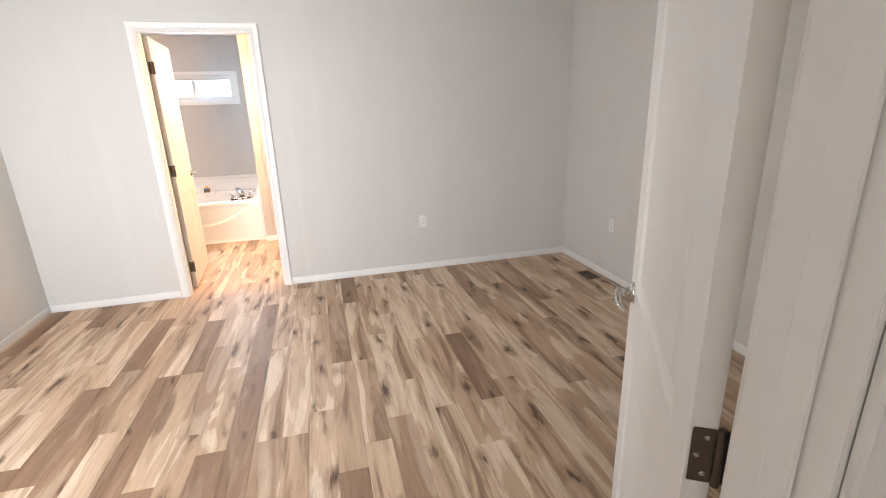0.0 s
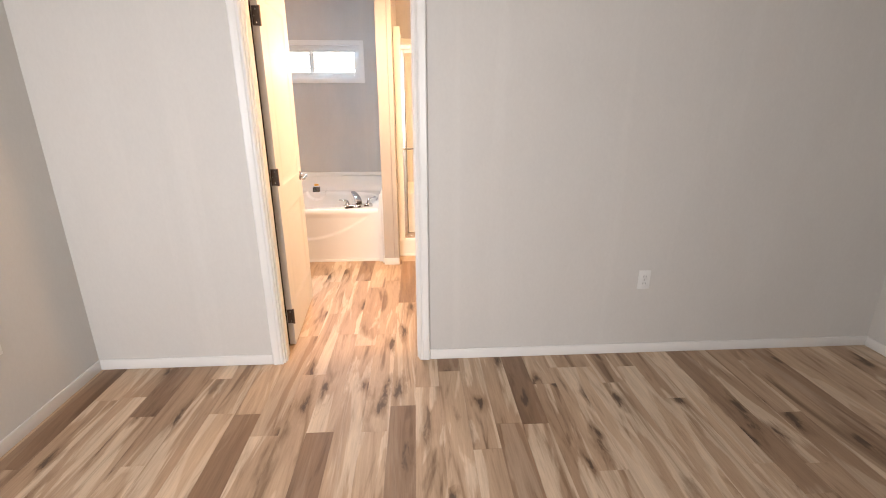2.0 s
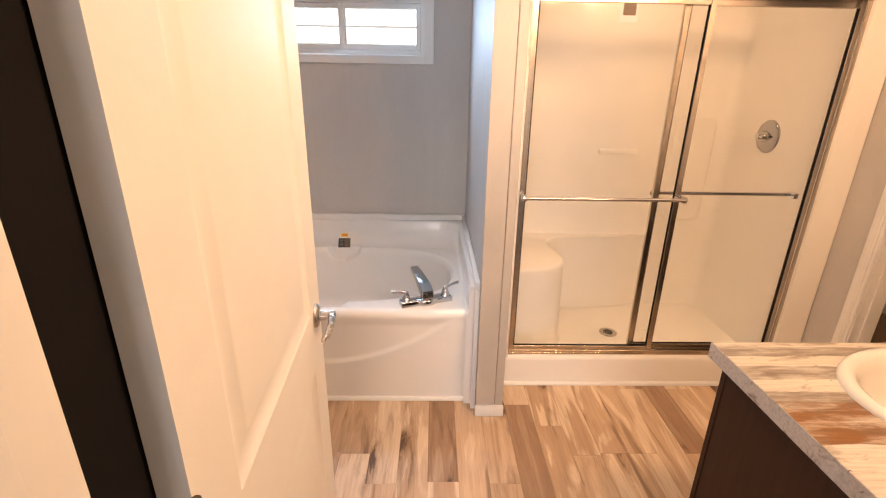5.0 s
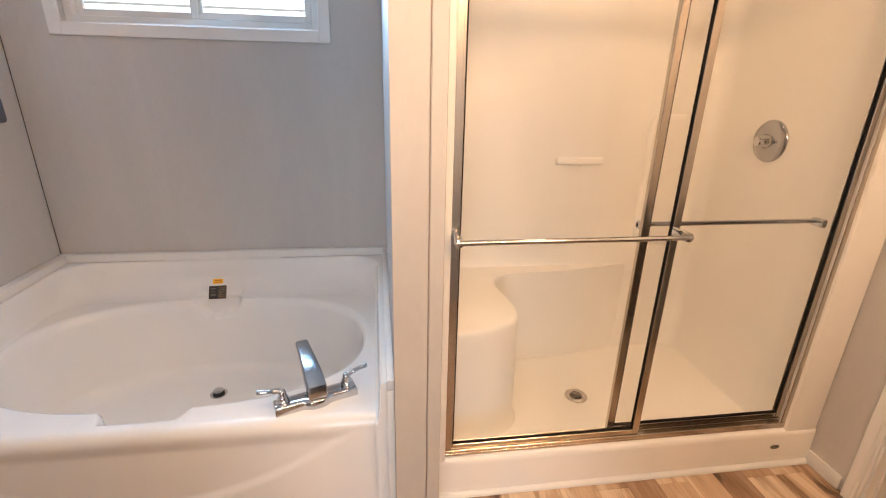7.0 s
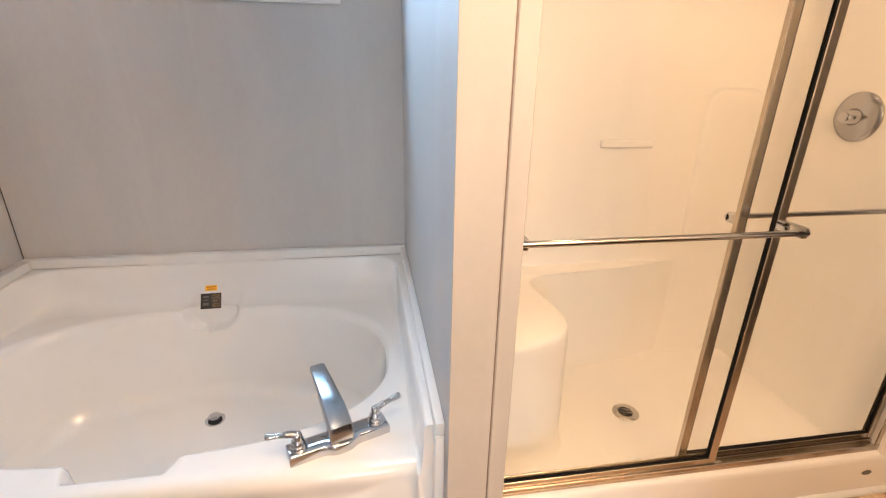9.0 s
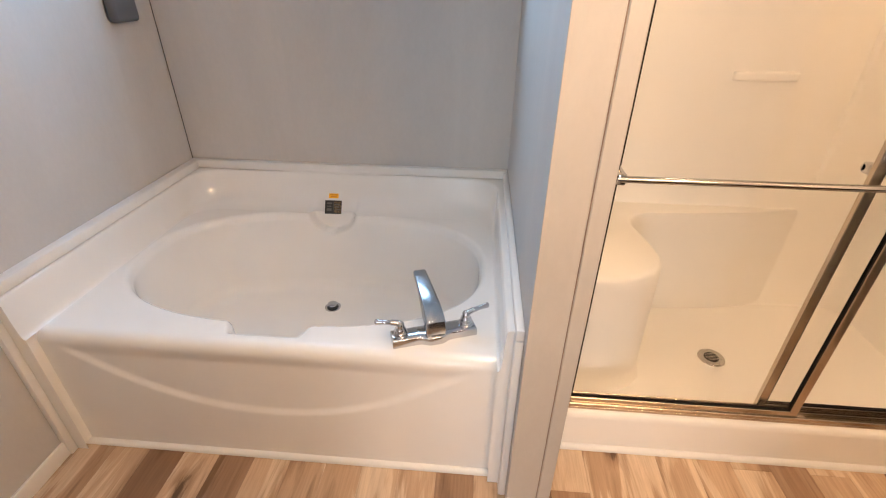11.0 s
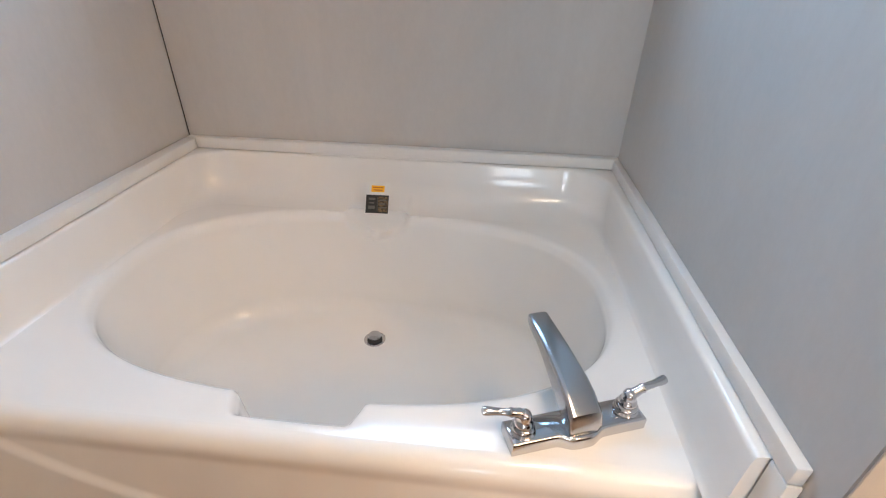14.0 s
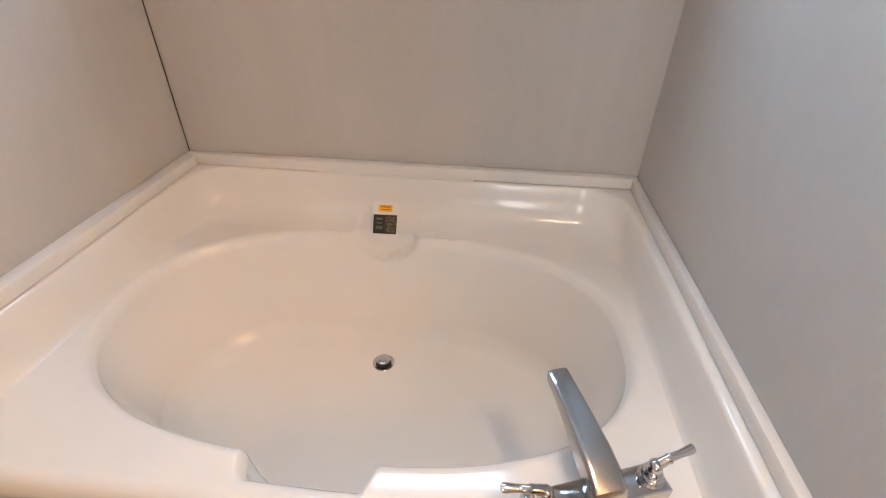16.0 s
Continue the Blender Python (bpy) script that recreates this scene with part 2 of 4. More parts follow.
def laminate(name, rows, wear):
    """Worktop print of weathered boards side by side: a tone per board, grain along x, worn pale patches and dark splits."""
    m = mat(name, (0.6, 0.55, 0.5), 0.3)
    wob = noise_tex(m, mapped(m, (9, 9, 9)), 1.5, 3)
    tc = node(m, "ShaderNodeTexCoord")
    xyz = node(m, "ShaderNodeSeparateXYZ")
    wire(m, tc.outputs["Object"], xyz.inputs[0])
    across = node(m, "ShaderNodeMath", operation="MULTIPLY_ADD")
    wire(m, wob, across.inputs[0])
    across.inputs[1].default_value = 0.012
    wire(m, xyz.outputs["Y"], across.inputs[2])
    r = node(m, "ShaderNodeValToRGB")
    r.color_ramp.interpolation = "CONSTANT"
    e = r.color_ramp.elements
    e[0].color = (*rows[0][1], 1)
    e[1].position, e[1].color = rows[-1][0], (*rows[-1][1], 1)
    for p, col in rows[1:-1]:
        q = e.new(p)
        q.color = (*col, 1)
    wire(m, across.outputs[0], r.inputs["Fac"])
    worn = noise_tex(m, mapped(m, (6, 34, 34)), 1.4, 5, 0.65, 0.25)
    c = mix(m, ramp(m, worn, [(0.45, (0, 0, 0)), (0.66, (wear, wear, wear))]), r.outputs[0], (0.47, 0.44, 0.385))
    stain = noise_tex(m, mapped(m, (5, 14, 14)), 1.7, 5, 0.6, 0.5)
    c = mix(m, ramp(m, stain, [(0.34, (0.75, 0.75, 0.75)), (0.45, (0, 0, 0))]), c, (0.15, 0.105, 0.078))
    grain = noise_tex(m, mapped(m, (6, 90, 90)), 1.5, 5, 0.65, 0.3)
    c = mix(m, 0.6, c, ramp(m, grain, [(0.33, (0.62, 0.58, 0.54)), (0.58, (1.06, 1.06, 1.06))]), "MULTIPLY")
    dots = noise_tex(m, mapped(m, (16, 40, 40)), 1.6, 3, 0.6, 0.4)
    base(m, mix(m, ramp(m, dots, [(0.69, (0, 0, 0)), (0.73, (0.9, 0.9, 0.9))]), c, (0.06, 0.04, 0.03)))
    return m


def dark_wood():
    m = mat("espresso_cabinet_finish", (0.02, 0.012, 0.008), 0.55, Specular_IOR_Level=0.2)
    g = noise_tex(m, mapped(m, (20, 20, 1.4)), 3.0, 5)
    base(m, mix(m, g, (0.026, 0.011, 0.006), (0.052, 0.023, 0.012)))
    bump(m, g, 0.08, 0.003)
    return m


CREAM, GREY, RUST = (0.47, 0.435, 0.38), (0.185, 0.155, 0.13), (0.17, 0.08, 0.032)
M_TOP = laminate("weathered_wood_laminate", [(0.0, GREY), (0.15, CREAM), (0.24, GREY), (0.32, CREAM), (0.40, CREAM), (0.50, RUST), (0.625, GREY), (0.66, CREAM), (0.70, GREY), (0.755, CREAM), (0.80, GREY), (0.84, CREAM)], 0.7)
M_EDGE = laminate("grey_laminate_edge", [(0.0, (0.42, 0.40, 0.395)), (0.45, (0.47, 0.45, 0.44)), (0.9, (0.42, 0.40, 0.395))], 0.4)
M_CAB = dark_wood()


M_GRASS = mat("dry_grass", (0.09, 0.12, 0.04), 0.9)
base(M_GRASS, mix(M_GRASS, noise_tex(M_GRASS, mapped(M_GRASS, (3, 3, 3)), 4.0, 6), (0.06, 0.09, 0.03), (0.15, 0.16, 0.07)))


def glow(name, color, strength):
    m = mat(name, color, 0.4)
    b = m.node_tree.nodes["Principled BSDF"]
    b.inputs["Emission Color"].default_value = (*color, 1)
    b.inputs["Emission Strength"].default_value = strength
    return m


# emits by itself in place of daylight on pale siding
M_BACKDROP = glow("glowing_backdrop", (0.88, 0.95, 1.0), 4.5)
M_BULB = glow("lit_frosted_shade", (1.0, 0.80, 0.55), 3.5)


# ---- mesh helpers ----
def bm_box(bm, x0, x1, y0, y1, z0, z1, bevel=0.0, seg=1):
    m = Matrix.Translation(((x0 + x1) / 2, (y0 + y1) / 2, (z0 + z1) / 2)) @ Matrix.Diagonal((abs(x1 - x0), abs(y1 - y0), abs(z1 - z0), 1))
    geo = bmesh.ops.create_cube(bm, size=1, matrix=m)
    if bevel:
        edges = list({e for v in geo["verts"] for e in v.link_edges})
        bmesh.ops.bevel(bm, geom=edges, offset=bevel, segments=seg, affect="EDGES", profile=0.5)
    return bm


def boxes(*rows, bevel=0.0, seg=1):
    bm = bmesh.new()
    for r in rows:
        bm_box(bm, *r, bevel=bevel, seg=seg)
    return bm


def finish(name, bm, material, smooth=None):
    bmesh.ops.recalc_face_normals(bm, faces=bm.faces)
    me = bpy.data.meshes.new(name)
    bm.to_mesh(me)
    bm.free()
    me.materials.append(material)
    if smooth:
        me.shade_smooth()
        me.set_sharp_from_angle(angle=radians(smooth))
    return me


def thing(name, bm, material, label, category, smooth=None, group="", kind=""):
    ob = new(name, finish(name, bm, material, smooth))
    return tagged(ob, label, category, group, kind)


def empty(name, label, category, at=(0, 0, 0), group="", kind=""):
    ob = new(name)
    ob.empty_display_size = 0.05
    ob.location = at
    return tagged(ob, label, category, group, kind)


def part(name, bm, material, parent, label="", smooth=None):
    ob = new(name, finish(name, bm, material, smooth))
    ob.parent = parent
    if parent.type == "EMPTY":
        ob.location = -parent.location
    return tagged(ob, label)


def structure(name, bm, material, label, category, smooth=None):
    return thing(name, bm, material, label, category, smooth, kind="structure")


def lathe(profile, seg=32, m=None):
    """Solid of revolution about z from (radius, z) pairs."""
    bm = bmesh.new()
    rings = []
    for r, z in profile:
        if r < 1e-6:
            rings.append([bm.verts.new((0, 0, z))])
        else:
            rings.append([bm.verts.new((r * math.cos(2 * math.pi * k / seg), r * math.sin(2 * math.pi * k / seg), z)) for k in range(seg)])
    for a, b in zip(rings, rings[1:]):
        for k in range(seg):
            n = (k + 1) % seg
            if len(a) == 1 and len(b) > 1:
                bm.faces.new((a[0], b[k], b[n]))
            elif len(b) == 1 and len(a) > 1:
                bm.faces.new((a[k], a[n], b[0]))
            elif len(a) > 1:
                bm.faces.new((a[k], a[n], b[n], b[k]))
    if m is not None:
        bm.transform(m)
    return bm


def loft(loops, closed=True, cap0=False, cap1=False):
    """Skin over a list of equally long loops of points."""
    bm = bmesh.new()
    rows = [[bm.verts.new(p) for p in lp] for lp in loops]
    n = len(rows[0])
    for a, b in zip(rows, rows[1:]):
        for k in range(n if closed else n - 1):
            j = (k + 1) % n
            bm.faces.new((a[k], a[j], b[j], b[k]))
    if cap0:
        bm.faces.new(rows[0])
    if cap1:
        bm.faces.new(list(reversed(rows[-1])))
    return bm


def tube(points, radii, seg=16, squash=1.0):
    """Round bar along points with a radius at each."""
    pts = [Vector(p) for p in points]
    loops = []
    for i, p in enumerate(pts):
        d = (pts[min(i + 1, len(pts) - 1)] - pts[max(i - 1, 0)]).normalized()
        side = d.cross(Vector((0, 0, 1)))
        side = side.normalized() if side.length > 1e-4 else Vector((1, 0, 0))
        up = side.cross(d).normalized()
        r = radii[i] if isinstance(radii, (list, tuple)) else radii
        loops.append([p + side * (r * math.cos(2 * math.pi * k / seg)) + up * (r * squash * math.sin(2 * math.pi * k / seg)) for k in range(seg)])
    return loft(loops, True, True, True)


def prism(profile, axis, a, b):
    """Extrude a closed 2D profile along an axis from a to b. Profile pairs fill the two other axes in xyz order."""
    def place(u, v, w):
        return {"x": (w, u, v), "y": (u, w, v), "z": (u, v, w)}[axis]
    return loft([[place(u, v, a) for u, v in profile], [place(u, v, b) for u, v in profile]], True, True, True)


def join(bm, other):
    me = bpy.data.meshes.new("tmp")
    other.to_mesh(me)
    other.free()
    bm.from_mesh(me)
    bpy.data.meshes.remove(me)
    return bm


# ---- plan ----
XL, XR = -1.818, 2.732           # bedroom, west and east faces
YS = -3.72                      # bedroom side of the entry wall
YD0, YD1 = -0.010, 0.083           # dividing wall
YN = 2.79                       # north face of the bathroom
BXR = 1.40                      # east face of the bathroom
ST0, ST1, STY = -0.318, -0.195, 1.625   # partition between tub and shower
H = 2.44
JL, JR, DH = -0.808, -0.008, 2.09       # bathroom door opening
EL, ER = 0.083, 0.883                  # entry opening
WIN = (-1.578, -0.584, 1.655, 1.968)      # bathroom window opening
BW = (-1.62, -0.28, 0.68, 2.02)         # bedroom window opening

structure("wall_divider", boxes((XL, JL, YD0, YD1, 0, H), (JR, XR, YD0, YD1, 0, H), (JL, JR, YD0, YD1, DH, H)), M_WALL, "pale grey vinyl wallboard wall with a bathroom doorway", "wall")
structure("wall_west", boxes((XL - 0.13, XL, YS - 0.13, YN + 0.14, 0, H)), M_WALL, "pale grey wallboard outer wall", "wall")
structure("wall_east", boxes((XR, XR + 0.13, YS - 0.13, YD1, 0, H)), M_WALL, "pale grey wallboard bedroom wall", "wall")
structure("wall_south", boxes((XL, BW[0], YS - 0.12, YS, 0, H), (BW[1], EL, YS - 0.12, YS, 0, H), (BW[0], BW[1], YS - 0.12, YS, 0, BW[2]), (BW[0], BW[1], YS - 0.12, YS, BW[3], H),
                              (EL, ER, YS - 0.12, YS, DH, H), (ER, XR, YS - 0.12, YS, 0, H)), M_WALL, "pale grey wallboard entry wall with a doorway and window", "wall")
structure("wall_north", boxes((XL, WIN[0], YN, YN + 0.14, 0, H), (WIN[1], BXR + 1.5, YN, YN + 0.14, 0, H), (WIN[0], WIN[1], YN, YN + 0.14, 0, WIN[2]), (WIN[0], WIN[1], YN, YN + 0.14, WIN[3], H)),
          M_BWALL, "grey streaked wallboard bathroom wall with a high window", "wall")
structure("wall_bath_west_lining", boxes((XL, XL + 0.006, YD1, YN - 0.004, 0, H)), M_BWALL, "grey streaked wallboard beside the bathtub", "wall")
structure("wall_bath_south_lining", boxes((XL + 0.006, JL - 0.06, YD1, YD1 + 0.006, 0, H), (JR + 0.06, BXR, YD1, YD1 + 0.006, 0, H), (JL - 0.06, JR + 0.06, YD1, YD1 + 0.006, DH + 0.06, H)),
          M_BWALL, "grey streaked wallboard on the bathroom side", "wall")
structure("wall_partition", boxes((ST0, ST1, STY, YN, 0, H), bevel=0.003), M_BWALL, "grey wallboard partition between bathtub and shower", "wall")
# facing added over the end face, its cream tone carries the warm light there
structure("partition_end_board", boxes((ST0 - 0.001, ST1 - 0.0375, STY - 0.003, STY - 0.0004, 0.063, H - 0.002), bevel=0.001), M_BOARD, "added cream streaked facing that warms the partition end", "trim")
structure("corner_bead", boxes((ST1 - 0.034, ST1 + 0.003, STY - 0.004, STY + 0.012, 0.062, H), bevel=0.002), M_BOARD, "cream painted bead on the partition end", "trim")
structure("bead_groove", boxes((ST1 - 0.0365, ST1 - 0.0345, STY - 0.0022, STY - 0.0004, 0.064, H - 0.002)), M_SUBFLOOR, "thin brown joint line beside the bead", "seam")
TY0, TY1 = 0.90, 1.66           # doorway in the east wall of the bathroom
structure("wall_bath_east", boxes((BXR, BXR + 0.11, YD1, TY0, 0, H), (BXR, BXR + 0.11, TY1, YN, 0, H), (BXR, BXR + 0.11, TY0, TY1, DH, H)), M_BWALL, "grey wallboard wall with an inner doorway", "wall")
structure("wall_closet", boxes((BXR + 1.30, BXR + 1.41, YD1, YN, 0, H)), M_BWALL, "dim grey wall of the small room beyond", "wall")
structure("wall_hall", boxes((EL - 0.9, EL - 0.8, -6.0, YS - 0.12, 0, H), (ER + 0.7, ER + 0.8, -6.0, YS - 0.12, 0, H), (EL - 0.9, -0.16, -6.1, -6.0, 0, H), (1.06, ER + 0.8, -6.1, -6.0, 0, H), (-0.16, 1.06, -6.1, -6.0, 2.16, H)), M_WALL, "pale grey hallway walls", "wall")
structure("ceiling", boxes((XL - 0.13, XR + 0.13, YS - 0.12, YN + 0.14, H, H + 0.1), (EL - 0.9, ER + 0.8, -6.1, YS - 0.12, H, H + 0.1)), M_CEIL, "plain white ceiling", "ceiling")

# ---- floor with planks ----
floor = structure("floor", boxes((XL - 0.1, XR + 0.1, -6.1, YN + 0.1, -0.12, -0.004)), M_SUBFLOOR, "oak-look vinyl plank floor with grey-brown boards", "floor")

# ---- skirting ----
def skirting(name, rows, label="low white painted baseboard"):
    bm = bmesh.new()
    for r in rows:
        bm_box(bm, *r, bevel=0.003, seg=2)
    return structure(name, bm, M_TRIM, label, "baseboard", smooth=40)


SK, SKT = 0.062, 0.011
skirting("baseboard_divider", [(XL, JL - 0.052, YD0 - SKT, YD0 - 0.0005, 0, SK), (JR + 0.052, XR, YD0 - SKT, YD0 - 0.0005, 0, SK)])
skirting("baseboard_west", [(XL + 0.0005, XL + SKT, YS, YD0 - SKT, 0, SK)])
skirting("baseboard_east", [(XR - SKT, XR - 0.0005, YS, YD0 - SKT, 0, SK)])
skirting("baseboard_south", [(XL + SKT, EL - 0.06, YS + 0.0005, YS + SKT, 0, SK), (ER + 0.06, XR - SKT, YS + 0.0005, YS + SKT, 0, SK)])
skirting("baseboard_bath_west", [(XL + 0.0065, XL + 0.006 + SKT, YD1 + 0.006, 1.69, 0, SK)])
skirting("baseboard_partition", [(ST0 - 0.006, ST1 + 0.008, STY - 0.012, STY - 0.0005, 0, SK)], "short white baseboard on the partition end")
skirting("baseboard_bath_east", [(BXR - SKT, BXR - 0.0005, TY1 + 0.065, 1.872, 0, SK), (BXR - SKT, BXR - 0.0005, 0.72, TY0 - 0.065, 0, SK)])


# ---- door casings ----
CAS = [(0.0, 0.0), (0.0, 0.008), (0.006, 0.012), (0.016, 0.010), (0.022, 0.014), (0.034, 0.014), (0.040, 0.017), (0.052, 0.017), (0.057, 0.012), (0.057, 0.0)]


def casing(name, x0, x1, top, y, out, label, axis="x"):
    """Three moulded boards round an opening; out is the side they stand proud of."""
    bm = bmesh.new()
    w = 0.057
    def put(u, v, d):
        return (u, y + out * d, v) if axis == "x" else (y + out * d, u, v)
    left = [[put(x0 - u, z if z == 0 else top + u, d + 0.0008) for u, d in CAS] for z in (0, 1)]
    right = [[put(x1 + u, z if z == 0 else top + u, d + 0.0008) for u, d in CAS] for z in (0, 1)]
    head = [[put(xx + (-u if k == 0 else u), top + u, d + 0.0008) for u, d in CAS] for k, xx in enumerate((x0, x1))]
    for loops in (left, right, head):
        join(bm, loft(loops, True, True, True))
    return structure(name, bm, M_TRIM, label, "trim", smooth=30)


casing("trim_bath_door", JL + 0.008, JR - 0.008, DH - 0.008, YD0, -1, "white moulded casing round the bathroom doorway")
casing("trim_bath_door_inner", JL + 0.008, JR - 0.008, DH - 0.008, YD1 + 0.006, 1, "white moulded casing on the bathroom side")
casing("trim_entry_door", EL + 0.008, ER - 0.008, DH - 0.008, YS, 1, "white moulded casing round the entry doorway")
casing("trim_entry_door_hall", EL + 0.008, ER - 0.008, DH - 0.008, YS - 0.12, -1, "white moulded casing on the hallway side")
casing("trim_inner_door", TY0 + 0.008, TY1 - 0.008, DH - 0.008, BXR, -1, "white moulded casing round the inner doorway", "y")


def jamb(name, a0, a1, b0, b1, stop, label, axis="x"):
    rows = [(a0, a0 + 0.016, b0, b1, 0, DH), (a1 - 0.016, a1, b0, b1, 0, DH), (a0 + 0.016, a1 - 0.016, b0, b1, DH - 0.016, DH),
            (a0 + 0.016, a0 + 0.023, stop, stop + 0.035, 0, DH - 0.016), (a1 - 0.023, a1 - 0.016, stop, stop + 0.035, 0, DH - 0.016),
            (a0 + 0.023, a1 - 0.023, stop, stop + 0.035, DH - 0.023, DH - 0.016)]
    if axis == "y":
        rows = [(r[2], r[3], r[0], r[1], r[4], r[5]) for r in rows]
    bm = bmesh.new()
    for r in rows:
        bm_box(bm, *r, bevel=0.0015)
    return structure(name, bm, M_TRIM, label, "trim")


jamb("trim_bath_jamb", JL, JR, YD0 + 0.001, YD1 + 0.005, 0.008, "white door jamb with stop")
jamb("trim_entry_jamb", EL, ER, YS - 0.119, YS - 0.001, YS - 0.082, "white door jamb with stop")
jamb("trim_inner_jamb", TY0, TY1, BXR + 0.001, BXR + 0.109, BXR + 0.04, "white door jamb with stop", "y")


# ---- doors ----
def door_slab(width, height, thick):
    """Two-panel moulded door leaf: x along its width from the hinge edge, y through its thickness, z up."""
    bm = bmesh.new()
    s = 0.115
    xs = [0, s, width - s, width]
    zs = [0, 0.23, 0.80, 0.96, height - 0.13, height]
    def quad(*p):
        bm.faces.new([bm.verts.new(q) for q in p])
    for y, k in ((0.0, 1), (thick, -1)):
        for i in range(3):
            for j in range(5):
                x0, x1, z0, z1 = xs[i], xs[i + 1], zs[j], zs[j + 1]
                if i == 1 and j in (1, 3):
                    rings = [(0, 0), (0.008, 0.005), (0.022, 0.0085), (0.034, 0.0085), (0.052, 0.003), (0.06, 0.0025)]
                    for (a, d), (b, e) in zip(rings, rings[1:]):
                        o = [(x0 + a, y + k * d, z0 + a), (x1 - a, y + k * d, z0 + a), (x1 - a, y + k * d, z1 - a), (x0 + a, y + k * d, z1 - a)]
                        n = [(x0 + b, y + k * e, z0 + b), (x1 - b, y + k * e, z0 + b), (x1 - b, y + k * e, z1 - b), (x0 + b, y + k * e, z1 - b)]
                        for q in range(4):
                            quad(o[q], o[(q + 1) % 4], n[(q + 1) % 4], n[q])
                    quad(*n)
                else:
                    quad((x0, y, z0), (x1, y, z0), (x1, y, z1), (x0, y, z1))
    for x in (0, width):
        quad((x, 0, 0), (x, thick, 0), (x, thick, height), (x, 0, height))
    for z in (0, height):
        quad((0, 0, z), (width, 0, z), (width, thick, z), (0, thick, z))
    bmesh.ops.remove_doubles(bm, verts=bm.verts, dist=0.0003)
    return bm


def lever(parent, x, z, y, out, toward):
    """Rose and curved lever on one face of a door."""
    turn = pose(x, y, z, -90 * out)
    hd = part("door_handle", lathe([(0.0, 0), (0.031, 0), (0.031, 0.004), (0.027, 0.009), (0.014, 0.012), (0.011, 0.030), (0.013, 0.040), (0.013, 0.048), (0.0, 0.050)], 28, turn), M_NICKEL, parent, "satin nickel lever handle", smooth=40)
    pts = [(x, y + out * 0.042, z), (x + toward * 0.03, y + out * 0.046, z + 0.002), (x + toward * 0.06, y + out * 0.047, z - 0.001), (x + toward * 0.09, y + out * 0.042, z - 0.008), (x + toward * 0.108, y + out * 0.036, z - 0.010)]
    part("lever", tube(pts, [0.011, 0.0095, 0.0085, 0.008, 0.006], 14), M_NICKEL, hd, smooth=40)


def hinge(parent, z, thick, jamb_leaf):
    bm = boxes((-0.003, 0.0, 0.001, thick - 0.004, z - 0.045, z + 0.045), bevel=0.0012)
    hg = part("hinge", bm, M_HINGE, parent, "dark bronze butt hinge")
    part("hinge_knuckle", lathe([(0, z - 0.047), (0.006, z - 0.047), (0.006, z + 0.047), (0.0, z + 0.047)], 12, pose(-0.003, -0.005, 0)), M_HINGE, hg, smooth=40)
    if jamb_leaf:
        part("jamb_leaf", boxes((-0.003, -0.0005, -0.044, -0.011, z - 0.045, z + 0.045), bevel=0.001), M_HINGE, hg)
    for k in (-0.03, 0.0, 0.03):
        part("screw", lathe([(0, 0.0), (0.004, 0.0), (0.003, 0.0012), (0, 0.0015)], 10, pose(-0.003, thick * (0.35 if k else 0.65), z + k, 0, -90, 0)), M_NICKEL, hg)


def door(name, label, width, m, lever_sides, hinges):
    ob = structure(name, door_slab(width, 2.055, 0.035), M_DOOR, label, "door", smooth=25)
    ob.matrix_world = m
    for z in hinges:
        hinge(ob, z, 0.035, name == "door_2")
    for out in lever_sides:
        lever(ob, width - 0.065, 0.935, 0.035 if out > 0 else 0.0, out, -1)
    part("latch_plate", boxes((width, width + 0.001, 0.006, 0.029, 0.90, 0.96)), M_NICKEL, ob)
    return ob


# bathroom door, swung open into the bathroom
door("door_1", "open white two-panel door with bronze hinges", 0.735, pose(-0.780, 0.186, 0.012, 0, 0, 93.8), (1, -1), (0.19, 1.03, 1.83))
# entry door, swung open into the bedroom
E_DOOR = pose(0.880, -3.688, 0.012, 0, 0, 58.5)
door("door_2", "open white two-panel bedroom door with lever handle", 0.79, E_DOOR, (1, -1), (0.2, 0.985, 1.8))


def strike(parent_name, x, y, z, axis):
    bm = boxes((x - 0.0012, x, y - 0.010, y + 0.014, z - 0.026, z + 0.026)) if axis == "x" else boxes((x - 0.014, x + 0.014, y, y + 0.0012, z - 0.03, z + 0.03))
    ob = structure(parent_name, bm, M_NICKEL, "metal strike plate on a white jamb", "strike plate")
    hole = boxes((x - 0.0022, x - 0.0012, y - 0.006, y + 0.006, z - 0.012, z + 0.012)) if axis == "x" else boxes((x - 0.006, x + 0.006, y - 0.001, y, z - 0.012, z + 0.012))
    part("latch_hole", hole, M_RUBBER, ob)


# added strip, its black stands in for shade between jamb and door
structure("gap_shade_strip", boxes((-0.845, -0.819, YD1 + 0.0065, 0.232, 0.01, DH - 0.02)), M_GASKET_SHADE, "near-black strip for the shade in the hinge-side gap", "seal")
strike("strike_plate_1", JR - 0.0165, 0.071, 1.012, "x")
strike("strike_plate_2", BXR + 0.06, TY1 - 0.0172, 0.97, "y")


